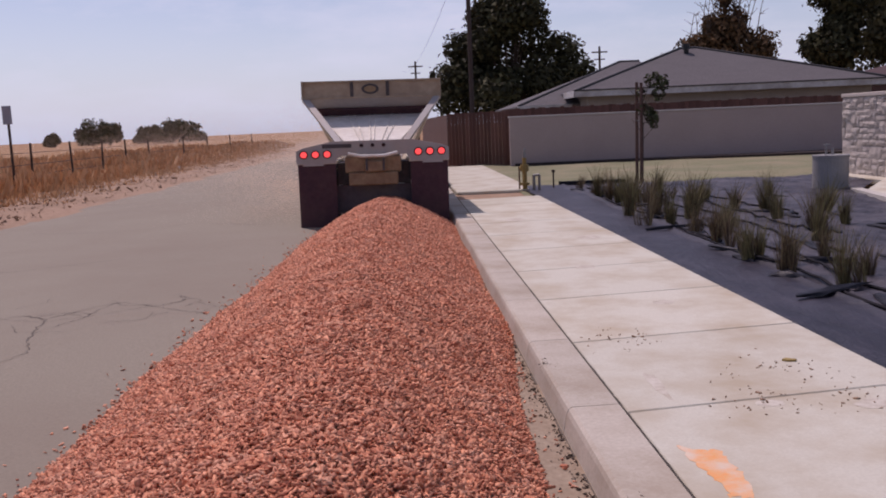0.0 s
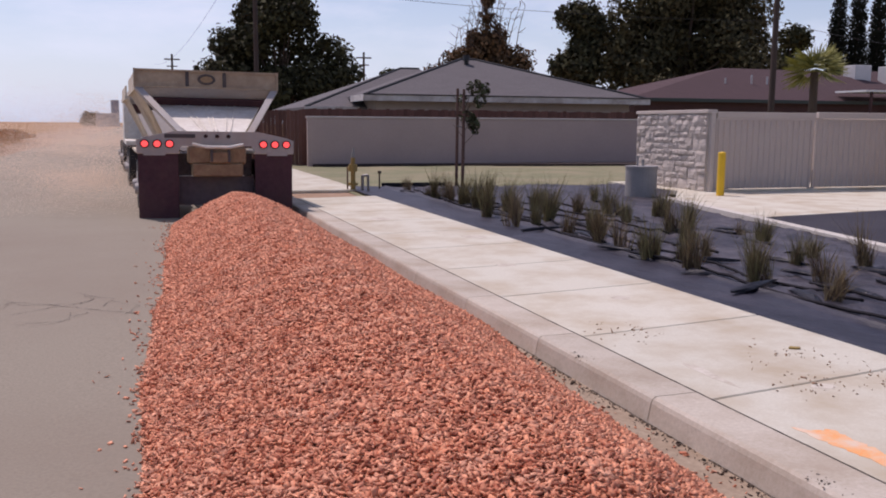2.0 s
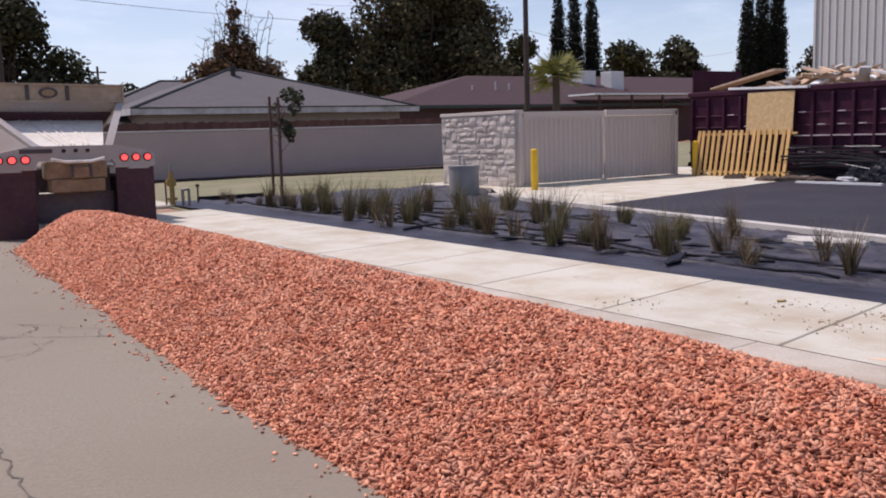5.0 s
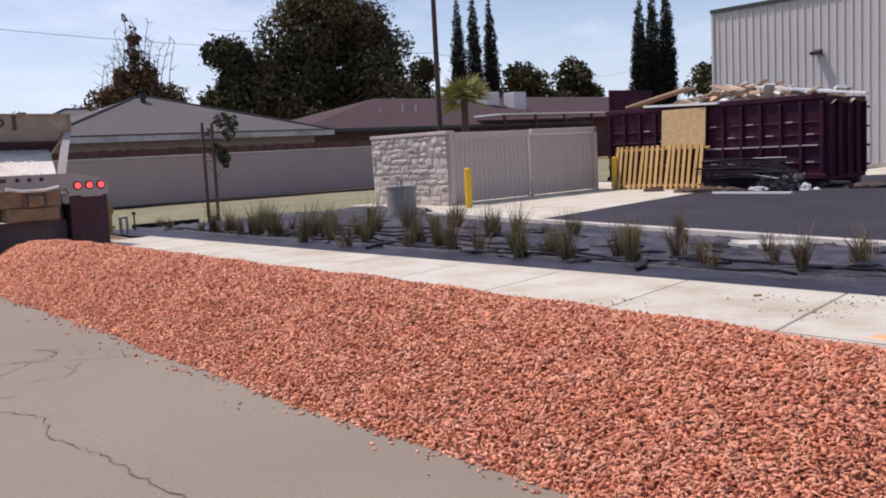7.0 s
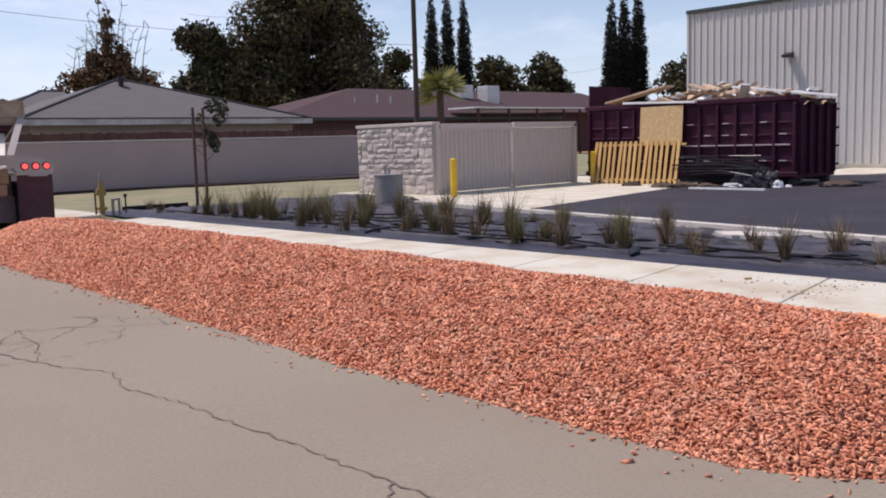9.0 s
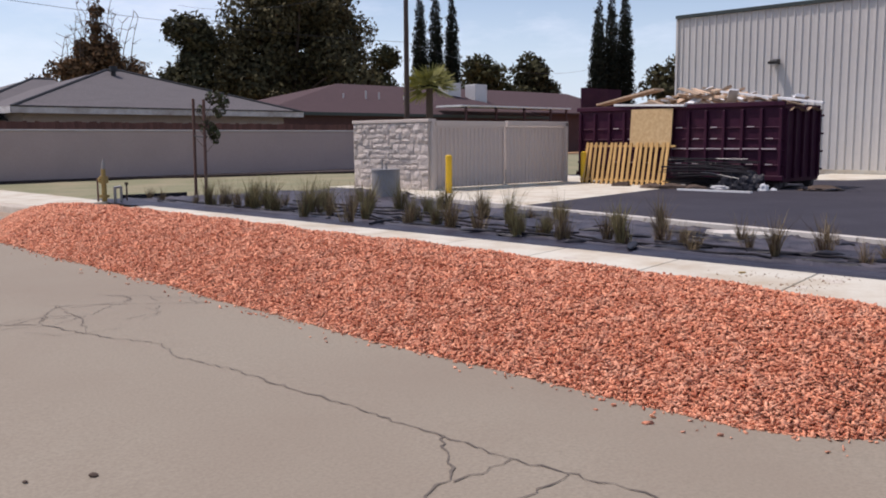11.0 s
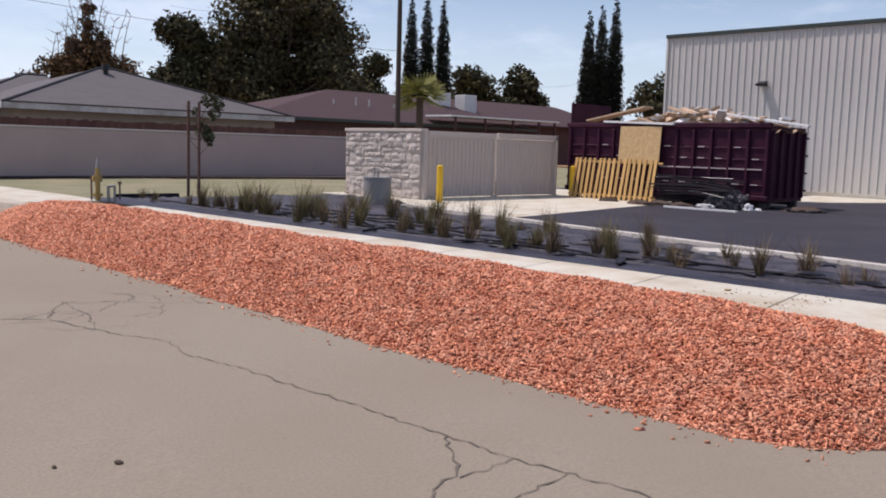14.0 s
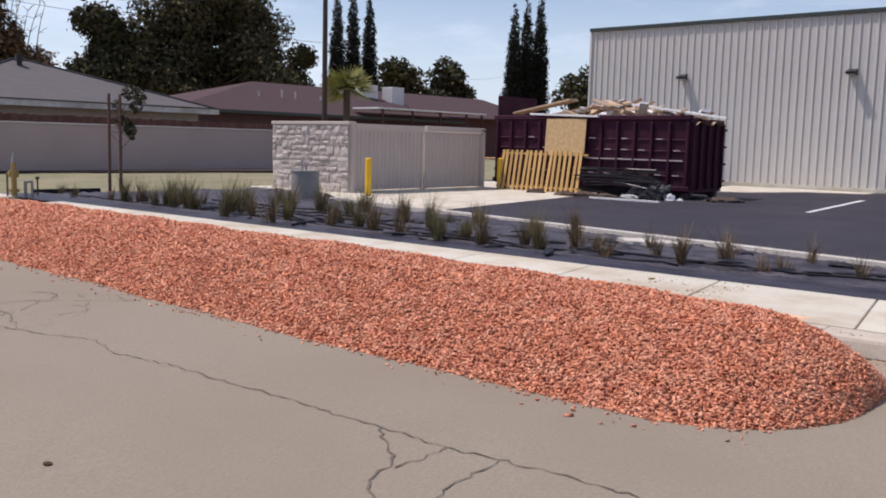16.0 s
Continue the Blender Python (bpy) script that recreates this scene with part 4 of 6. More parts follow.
    part("trunk", bm, M_BARK, p)
    g = random.Random(6)
    v, f = [], []
    for k in range(60):
        a, e = g.uniform(0, 6.28), g.uniform(-0.5, 1.25)
        d = Vector((math.cos(a) * math.cos(e), math.sin(a) * math.cos(e), math.sin(e)))
        s = Vector((-math.sin(a), math.cos(a), 0))
        c = Vector((0, 0, 5.2)) + d * 0.75
        for q in range(11):
            w = (q - 5) / 5 * 1.15
            tip = c + (d * math.cos(w) + s * math.sin(w)) * g.uniform(1.0, 1.45) - Vector((0, 0, 0.2 * abs(w) + 0.2))
            o = len(v)
            n = d.cross(s) * 0.045 + s * 0.03
            v += [c - n, c + n, tip + n * 0.2, tip - n * 0.2]
            f.append((o, o + 1, o + 2, o + 3))
    ob = raw("fronds", v, f, [M_PALM])
    ob.parent = p
    # young staked tree
    st = thing("staked_tree", "young tree tied between two dark wooden stakes", "tree", pose(4.5, 19.1, 0.08))
    for dx, dy, h in ((0.02, 0.3, 2.48), (-0.02, -0.3, 2.44)):
        bm = bmesh.new()
        cyl(bm, (dx, dy, -0.1), (dx + 0.02, dy, h), 0.042, 0.038, 8)
        part("stake", bm, M_STAKE, st)
    bm = bmesh.new()
    cyl(bm, (0.04, -0.2, -0.1), (0.06, -0.2, 1.5), 0.02, 0.015, 6)
    for a in range(9):
        cyl(bm, (0.06, -0.2, 1.1 + a * 0.11), (0.06 + 0.35 * math.cos(a * 2.2), -0.2 + 0.35 * math.sin(a * 2.2), 1.45 + a * 0.13), 0.009, 0.004, 5)
    part("trunk", bm, M_BARK, st)
    bm = bmesh.new()
    cyl(bm, (0.02, 0.33, 1.55), (-0.02, -0.33, 1.5), 0.014, None, 6)
    part("tie", bm, M_DARK, st)
    v, f = leaf_cards([(0.3, -0.3, 2.5), (0.48, -0.4, 2.4), (0.4, -0.35, 2.15), (0.12, -0.25, 1.75), (0.25, -0.3, 1.6), (0.3, -0.3, 1.45), (0.02, -0.1, 2.2)], [0.17, 0.15, 0.15, 0.16, 0.15, 0.1, 0.1], 560, 0.06, 41)
    ob = raw("crown", v, f, [M_YOUNG])
    ob.parent = st


# ---- enclosure and its front ----
def build_enclosure():
    e = thing("trash_enclosure", "split-face block enclosure with a beige steel double gate", "enclosure")
    base = LOT - 0.02
    top = 2.02
    # street wall, with rough blocks on its face
    bm = bmesh.new()
    bx(bm, 9.68, 16.08, base, 9.86, 19.3, top - 0.06)
    wall = part("side_wall", bm, M_MORTAR, e)
    r = random.Random(8)
    meshes = []
    for k in range(6):
        bm = bmesh.new()
        bmesh.ops.create_grid(bm, x_segments=4, y_segments=3, size=0.5)
        for v in bm.verts:
            rim = max(abs(v.co.x), abs(v.co.y)) > 0.49
            v.co.z = r.uniform(0.25, 0.55) if rim else r.uniform(0.5, 1.0)
        ext = bmesh.ops.extrude_edge_only(bm, edges=[q for q in bm.edges if q.is_boundary])["geom"]
        for q in ext:
            if isinstance(q, bmesh.types.BMVert):
                q.co.z = -0.4
        meshes.append(mesh_of("block", bm, M_BLOCK))
    # rough ashlar: stones one to three cells wide and one or two courses high
    rows, cols = 13, 22
    ch, cw = (top - 0.07 - base) / rows, (19.3 - 16.08) / cols
    taken = set()
    for i in range(rows):
        for k in range(cols):
            if (i, k) in taken:
                continue
            wide, high = r.choice((1, 2, 2, 3)), r.choice((1, 1, 2))
            while wide > 1 and (k + wide > cols or any((i, k + q) in taken for q in range(wide))):
                wide -= 1
            if i + high > rows or any((i + 1, k + q) in taken for q in range(wide)):
                high = 1
            taken |= {(i + p, k + q) for p in range(high) for q in range(wide)}
            m = Matrix.Translation((9.675, 16.08 + (k + wide / 2) * cw, base + (i + high / 2) * ch)) @ Matrix(((0, 0, -1, 0), (-1, 0, 0, 0), (0, 1, 0, 0), (0, 0, 0, 1))) @ Matrix.Diagonal((wide * cw - r.uniform(0.004, 0.014), high * ch - r.uniform(0.004, 0.014), r.uniform(0.03, 0.075), 1))
            piece("block", meshes[r.randrange(6)], wall, m)
    bm = bmesh.new()
    bx(bm, 9.62, 16.02, top - 0.06, 9.9, 19.34, top + 0.03)
    bevelled(bm, 0.012)
    part("cap", bm, M_STUCCO, e)
    for x0, x1, y0, y1 in ((9.9, 15.75, 19.1, 19.3), (15.56, 15.76, 16.1, 19.1)):
        bm = bmesh.new()
        bx(bm, x0, y0, base, x1, y1, top)
        part("rear_wall", bm, M_STUCCO, e)
    # lintel and posts
    bm = bmesh.new()
    bx(bm, 9.9, 16.02, 1.86, 12.72, 16.1, top - 0.02)
    bx(bm, 12.78, 15.98, 1.87, 15.6, 16.1, top + 0.0)
    bevelled(bm, 0.008)
    part("top_rail", bm, M_STUCCO, e)
    for x in (9.72, 15.5):
        bm = bmesh.new()
        bx(bm, x, 15.98, base, x + 0.12, 16.1, top - 0.03)
        bevelled(bm, 0.01)
        part("post", bm, M_STUCCO, e)
    rib = None
    for n, (x0, x1) in enumerate(((9.88, 12.66), (12.74, 15.48))):
        gate = new("gate")
        gate.parent = e
        bm = bmesh.new()
        bx(bm, x0, 16.06, base + 0.09, x1, 16.075, 1.84)
        part("panel", bm, M_GATE, gate)
        k = x0 + 0.1
        while k < x1 - 0.05:
            if rib is None:
                bm = bmesh.new()
                slab(bm, [(-0.05, 0.0), (-0.025, -0.035), (0.025, -0.035), (0.05, 0.0)], base + 0.1, 1.82)
                rib = mesh_of("rib", bm, M_GATE)
            piece("rib", rib, gate, pose(k, 16.062, 0))
            k += 0.165
        bm = bmesh.new()
        bx(bm, x0, 16.03, base + 0.07, x0 + 0.05, 16.09, 1.85)
        bx(bm, x1 - 0.05, 16.03, base + 0.07, x1, 16.09, 1.85)
        bx(bm, x0, 16.03, 1.8, x1, 16.088, 1.852)
        part("gate_frame", bm, M_GATE, gate)
    bm = bmesh.new()
    cyl(bm, (12.68, 15.99, base + 0.01), (12.68, 15.99, 0.6), 0.015, None, 8)
    bx(bm, 12.62, 15.96, base + 0.01, 12.74, 16.02, base + 0.1)
    part("drop_bolt", bm, M_PIPE, e, "galvanised drop bolt")
    bm = bmesh.new()
    bx(bm, 9.85, 15.85, LOT - 0.02, 15.5, 16.5, LOT + 0.05)
    part("sill_strip", bm, M_CONC, e, "raised concrete strip under the gates")
    # bollards
    b = thing("bollard", "yellow painted steel bollard before the enclosure gate", "bollard", pose(9.32, 14.95, LOT), "bollards")
    bm = bmesh.new()
    cyl(bm, (0, 0, -0.1), (0, 0, 0.96), 0.085, None, 18)
    part("post", bm, M_YELLOW, b, smooth=False)
    bm = bmesh.new()
    bmesh.ops.create_uvsphere(bm, u_segments=18, v_segments=8, radius=0.085)
    for v in bm.verts:
        v.co.z = max(v.co.z, 0) * 0.45 + 0.958
    part("dome", bm, M_YELLOW, b)
    c = copy_thing(b, pose(15.85, 15.55, LOT))
    tagged(c, "yellow painted steel bollard beside a leaning pallet")
    # riser
    t = thing("concrete_riser", "round grey concrete riser in the planting bed", "riser", pose(7.55, 15.4, LOT - 0.05))
    bm = bmesh.new()
    cyl(bm, (0, 0, -0.1), (0, 0, 0.68), 0.35, None, 32)
    part("barrel", bm, M_TANK, t)
    bm = bmesh.new()
    cyl(bm, (0, 0, 0.68), (0, 0, 0.72), 0.365, None, 32)
    part("rim", bm, M_TANK, t)
    bm = bmesh.new()
    cyl(bm, (-0.1, 0, 0.7), (-0.1, 0, 0.95), 0.022, None, 8)
    cyl(bm, (0.06, 0.05, 0.7), (0.06, 0.05, 0.86), 0.03, None, 8)
    cyl(bm, (-0.16, 0, 0.93), (0.0, 0, 0.93), 0.014, None, 6)
    part("pipe", bm, M_PIPE, t)
    # valve assembly at the sidewalk's end
    h = thing("backflow_valve", "tan painted pipe valve standing at the sidewalk's end", "valve", pose(1.55, 18.1, 0.06))
    bm = bmesh.new()
    cyl(bm, (0, 0, -0.1), (0, 0, 0.82), 0.06, 0.05, 10)
    cyl(bm, (0, 0, 0.5), (0.0, 0, 0.66), 0.1, 0.1, 10)
    cyl(bm, (0, 0, 0.18), (0, 0, 0.24), 0.11, None, 10)
    cyl(bm, (-0.12, 0, 0.58), (0.0, 0, 0.58), 0.045, None, 8)
    part("riser", bm, M_BRONZE, h)
    bm = bmesh.new()
    cyl(bm, (0, 0, 0.82), (0, 0, 0.95), 0.045, 0.04, 8)
    cyl(bm, (0, 0, 0.95), (0.015, 0, 1.05), 0.025, 0.02, 8)
    part("air_vent", bm, M_PIPE, h, "grey metal air vent on top")
    bm = bmesh.new()
    cyl(bm, (0.2, -0.1, -0.1), (0.2, -0.1, 0.42), 0.035, None, 8)
    cyl(bm, (0.2, -0.1, 0.4), (0.32, -0.16, 0.42), 0.03, None, 8)
    cyl(bm, (0.32, -0.16, 0.42), (0.32, -0.16, 0.05), 0.03, None, 8)
    part("elbow", bm, M_PIPE, h)
    bm = bmesh.new()
    cyl(bm, (-0.12, 0.06, -0.1), (-0.12, 0.06, 0.62), 0.02, None, 6)
    part("stub", bm, M_STAKE, h)
    bm = bmesh.new()
    cyl(bm, (2.3, 18.6, 0.0), (2.3, 18.6, 0.5), 0.02, None, 8)
    cyl(bm, (2.3, 18.6, 0.48), (2.3, 18.6, 0.54), 0.045, None, 8)
    tagged(part("small_riser_pipe", bm, M_BARK), "short brown riser pipe in the lawn", "pipe")
    bm = bmesh.new()
    bx(bm, 0, -0.02, 0, 1.65, 0.02, 0.13)
    ob = part("edging_board", bm, M_BLACKPL)
    ob.matrix_basis = pose(2.55, 19.4, 0.07, 0, 0, -4)
    tagged(ob, "low black edging board at the planting bed's end", "edging board")


# ---- roll-off container and what lies round it ----
def build_container():
    c = thing("rolloff_container", "full maroon steel roll-off dumpster with ribbed sides", "dumpster", pose(16.1, 9.15, LOT))
    L, W, H = 6.9, 2.4, 2.28
    bm = bmesh.new()
    bx(bm, 0.08, 0.08, 0.2, W - 0.08, L - 0.08, 0.26)
    part("floor_plate", bm, M_MAROON, c)
    for a in ((0.08, 0.08, 0.261, 0.12, L - 0.08, H), (W - 0.12, 0.08, 0.261, W - 0.08, L - 0.08, H), (0.121, L - 0.12, 0.261, W - 0.121, L - 0.08, H + 0.72), (0.121, 0.08, 0.261, W - 0.121, 0.12, H)):
        bm = bmesh.new()
        bx(bm, *a)
        part("side_sheet", bm, M_MAROON, c)
    bm = bmesh.new()
    bx(bm, 0, 0, 0, 0.1, 1.86, 0.09)
    bevelled(bm, 0.012)
    rib = mesh_of("rib", bm, M_MAROON)
    for k in range(13):
        y = 0.1 + k * (L - 0.3) / 12
        piece("rib", rib, c, pose(0.0, y, 0.3) @ Matrix(((1, 0, 0, 0), (0, 0, 1, 0), (0, 1, 0, 0), (0, 0, 0, 1))))
    for k in range(5):
        piece("rib", rib, c, pose(0.14 + k * 0.5, 0.0, 0.3) @ Matrix(((0, 0, 1, 0), (1, 0, 0, 0), (0, 1, 0, 0), (0, 0, 0, 1))))
    for z in (0.24, 0.62, 1.02, 1.32, 1.64, H - 0.05):
        bm = bmesh.new()
        bx(bm, -0.01 if z > 2 or z < 0.3 else 0.045, 0.03, z, 0.1, L - 0.03, z + (0.13 if z > 2 or z < 0.3 else 0.05))
        bevelled(bm, 0.012)
        part("rail", bm, M_MAROON, c)
    # glints on the rails between the ribs, painted as thin pale strips
    for z in (0.66, 1.36, 1.68):
        for k in range(12):
            y = 0.35 + k * (L - 0.3) / 12
            if (k * 7 + int(z * 10)) % 4 and k < 10 and (z < 1.5 or k % 2):
                bm = bmesh.new()
                bx(bm, 0.03, y, z - 0.005, 0.043, y + 0.2, z + 0.022)
                part("pale_strip", bm, M_GLINT, c, "pale strip painted as a glint on a rail")
    bm = bmesh.new()
    bx(bm, 0.002, 0.25, 1.075, 0.04, 3.6, 1.105)
    part("pale_strip", bm, M_GLINT, c, "long pale line along the side")
    bm = bmesh.new()
    for y in (0.25, L - 0.25):
        for x in (0.3, W - 0.3):
            cyl(bm, (x - 0.12, y, 0.1), (x + 0.12, y, 0.1), 0.1, None, 14)
    bx(bm, 0.3, 0.1, 0.08, 0.45, L - 0.1, 0.22)
    bx(bm, W - 0.45, 0.1, 0.08, W - 0.3, L - 0.1, 0.22)
    part("skid", bm, M_TDARK, c)
    for z in (0.5, 1.0, 1.5, 2.0):
        bm = bmesh.new()
        cyl(bm, (W + 0.02, 0.02, z), (W + 0.02, 0.14, z), 0.03, None, 8)
        part("hinge", bm, M_MAROON, c)
    # load
    r = random.Random(21)
    bm = bmesh.new()
    bmesh.ops.create_grid(bm, x_segments=8, y_segments=20, size=0.5)
    for v in bm.verts:
        v.co = Vector((16.25 + (v.co.x + 0.5) * 2.1, 9.1 + (v.co.y + 0.5) * 6.8, 2.15 + r.uniform(0, 0.22)))
    tagged(part("load_fill", bm, M_SCRAP), "rough fill of demolition debris in the container", "debris", kind="stuff")
    for k in range(96):
        l, w, h = r.uniform(0.25, 1.0), r.uniform(0.05, 0.26), r.uniform(0.02, 0.1)
        y = 9.3 + 3.9 * r.random()
        bm = bmesh.new()
        bx(bm, -l / 2, -w / 2, -h / 2, l / 2, w / 2, h / 2)
        bevelled(bm, 0.006)
        ob = part("debris_board", bm, M_WHITE if k % 3 == 0 else M_SCRAP)
        hump = 0.5 * math.exp(-((y - 11.8) / 1.1) ** 2)
        ob.matrix_basis = pose(16.35 + 1.5 * r.random(), y, 2.42 + hump * r.random() + 0.1 * r.random(), r.uniform(-25, 25), r.uniform(-25, 25), r.uniform(0, 180))
        tagged(ob, "white scrap board on the debris load" if k % 3 == 0 else "broken wood board on the debris load", "scrap board", "debris in the container")
    for (x0, y0, z0), (x1, y1, z1), w, m, label in (((16.15, 14.6, 2.5), (16.05, 12.1, 2.42), 0.16, M_WHITE, "long white board on the container's rim"),
                                                 ((16.4, 11.2, 2.78), (15.95, 8.1, 2.36), 0.1, M_WHITE, "white pipe sticking out over the container's end"),
                                                 ((16.8, 15.6, 2.55), (16.7, 13.4, 2.95), 0.5, M_SCRAP, "brown panel leaning in the container"),
                                                 ((17.4, 14.6, 2.5), (17.3, 12.4, 2.85), 0.5, M_SCRAP, "brown panel lying on the load")):
        a, b = Vector((x0, y0, z0)), Vector((x1, y1, z1))
        bm = bmesh.new()
        bx(bm, -w / 2, -0.03, -(b - a).length / 2, w / 2, 0.03, (b - a).length / 2)
        bevelled(bm, 0.006)
        ob = part("load_board", bm, m)
        ob.matrix_basis = Matrix.Translation((a + b) / 2) @ (b - a).to_track_quat("Z", "Y").to_matrix().to_4x4()
        tagged(ob, label, "board")
    # long pallet leaning on the side
    p = thing("pallet", "long new yellow pine pallet leaning on the dumpster", "pallet", pose(15.75, 12.55, LOT + 0.01, 0, 9, 0))
    bm = bmesh.new()
    bx(bm, -0.012, 0, 0, 0.012, 0.095, 1.27)
    slat = mesh_of("slat", bm, M_PALLET)
    n = 17
    for k in range(n):
        piece("slat", slat, p, pose(0, k * 3.1 / n, 0, 0.0, 0, 0) @ pose(0, 0, 0, 3 if k % 5 == 1 else 1, 0, 0))
    for z in (0.1, 1.14):
        bm = bmesh.new()
        bx(bm, 0.014, -0.1 if z < 1 else -0.2, z, 0.055, 3.08 if z < 1 else 2.95, z + 0.06)
        part("runner", bm, M_PALLET, p)
    bm = bmesh.new()
    bx(bm, -0.01, 0, 0, 0.01, 1.42, 1.1)
    ob = part("strand_board_sheet", bm, M_OSB)
    ob.matrix_basis = pose(15.96, 12.5, 1.25, 0, 4, 0)
    tagged(ob, "sheet of strand board leaning on the dumpster", "board")
    # bundle of dark rods, black plastic and litter on the asphalt
    bundle = thing("rod_bundle", "bundle of thin dark rods lying beside the dumpster", "rod bundle")
    for k in range(40):
        bm = bmesh.new()
        y0, y1 = 9.75 + r.uniform(-0.15, 0.3), 12.35 + r.uniform(-0.6, 0.15)
        z = LOT + 0.03 + 0.021 * k
        x = 15.75 - 0.35 * math.sin(math.pi * k / 40) + r.uniform(-0.06, 0.06)
        mid = Vector((x, (y0 + y1) / 2, z + r.uniform(-0.04, 0.05)))
        tube(bm, [Vector((x, y1, z + r.uniform(-0.05, 0.05))), mid, Vector((x + r.uniform(-0.08, 0.08), y0, max(LOT + 0.02, z - r.uniform(0, 0.15))))], r.uniform(0.009, 0.02), 6)
        part("rod", bm, M_PIPE if k % 19 == 0 else M_TUBE, bundle)
    for x, y, sx, sy, sz, m, label in ((15.45, 9.75, 0.28, 0.42, 0.42, M_BLACKPL, "crumpled black plastic bag beside the dumpster"), (15.5, 10.3, 0.2, 0.35, 0.5, M_BLACKPL, "crumpled black plastic sheet beside the dumpster"),
                                       (15.3, 9.3, 0.07, 0.13, 0.15, M_WHITE, "crumpled white paper beside the dumpster"), (15.2, 10.5, 0.12, 0.26, 0.08, M_AC, "crumpled grey plastic film on the asphalt"),
                                       (15.35, 9.05, 0.05, 0.1, 0.05, M_WHITE, "scrap of white paper on the asphalt"), (16.6, 8.35, 0.5, 0.5, 0.06, M_BLACKPL, "flat black plastic sheet on the asphalt")):
        bm = bmesh.new()
        bmesh.ops.create_icosphere(bm, subdivisions=4, radius=1)
        for v in bm.verts:
            v.co += v.co * (0.4 * noise.noise(v.co * 1.9 + Vector((x * 5.3, y, 0))) + 0.3 * abs(noise.noise(v.co * 4.5 + Vector((y * 3, x, 0)))))
            v.co = Vector((v.co.x * sx, v.co.y * sy, max(v.co.z, -0.12) * sz))
        ob = part("plastic_sheet" if m is not M_WHITE else "paper_scrap", bm, m)
        ob.matrix_basis = pose(x, y, LOT + 0.03, 0, 0, r.uniform(-15, 15))
        tagged(ob, label, "plastic sheet" if m is not M_WHITE else "paper", "litter beside the dumpster")
    for x, y, sx, sy in ((15.0, 13.5, 0.12, 0.3), (14.6, 12.2, 0.15, 0.4), (14.9, 11.7, 0.14, 0.45), (14.8, 11.0, 0.12, 0.3), (16.4, 8.3, 0.3, 0.5)):
        bm = bmesh.new()
        bmesh.ops.create_icosphere(bm, subdivisions=2, radius=1)
        for v in bm.verts:
            v.co += v.co * 0.4 * noise.noise(v.co * 3 + Vector((x, y, 0)))
            v.co = Vector((v.co.x * sx, v.co.y * sy, max(v.co.z, -0.1) * 0.13))
        ob = part("debris_mat", bm, M_BARK)
        ob.matrix_basis = pose(x, y, LOT + 0.01, 0, 0, r.uniform(0, 40))
        tagged(ob, "small heap of brown debris on the asphalt", "debris heap", "litter beside the dumpster")
    bm = bmesh.new()
    bx(bm, 14.2, 9.1, LOT + 0.004, 14.3, 11.2, LOT + 0.05)
    tagged(part("fallen_board", bm, M_WHITE), "long white board lying on the asphalt", "board")


# ---- buildings ----
def build_steel_building():
    b = thing("steel_building", "tall grey ribbed steel building with a dark eave trim", "building")
    X, Y_LEFT, Y_RIGHT, H = 27.5, 19.45, -30.0, 6.6
    bm = bmesh.new()
    bx(bm, X + 0.08, Y_RIGHT, 0, X + 30, Y_LEFT - 0.02, H - 0.02)
    part("body", bm, M_STEEL, b)
    bm = bmesh.new()
    w = 0.914
    outline = []
    for k in range(3):
        o = k * w / 3
        outline += [(o + 0.0, 0.0), (o + 0.115, 0.0), (o + 0.12, -0.006), (o + 0.13, -0.006), (o + 0.135, 0.0), (o + 0.235, 0.0), (o + 0.252, -0.042), (o + 0.286, -0.042), (o + 0.3046, 0.0)]
    a = [bm.verts.new((z, -x, LOT + 0.15)) for x, z in outline]
    c = [bm.verts.new((z, -x, H)) for x, z in outline]
    for i in range(len(a) - 1):
        bm.faces.new((a[i], a[i + 1], c[i + 1], c[i]))
    panel = mesh_of("wall_panel", bm, M_STEEL)
    for k in range(54):
        piece("wall_panel", panel, b, pose(X + 0.05, Y_LEFT - k * w, 0))
    bm = bmesh.new()
    bx(bm, X - 0.06, Y_RIGHT, H - 0.05, X + 0.2, Y_LEFT + 0.05, H + 0.09)
    part("eave_trim", bm, M_TRIM, b)
    bm = bmesh.new()
    bx(bm, X - 0.02, Y_LEFT - 0.06, LOT, X + 0.12, Y_LEFT + 0.03, H)
    part("corner_trim", bm, M_STEEL, b)
    bm = bmesh.new()
    bx(bm, X - 0.02, Y_RIGHT, -0.1, X + 0.2, Y_LEFT, LOT + 0.16)
    part("foundation", bm, M_CONC, b)
    for y in (14.95, 8.35, 1.7):
        lamp = thing("wall_lamp", "dark wall-pack lamp on the steel wall", "lamp", pose(X, y, 4.35), "wall lamps")
        bm = bmesh.new()
        prism(bm, [(-0.42, 0.1), (0.0, 0.22), (0.0, 0.0), (-0.40, 0.02)], -0.16, 0.16)
        part("housing", bm, M_DARK, lamp)
        bm = bmesh.new()
        bx(bm, -0.36, -0.12, -0.01, -0.05, 0.12, 0.015)
        part("lens", bm, M_AC, lamp)


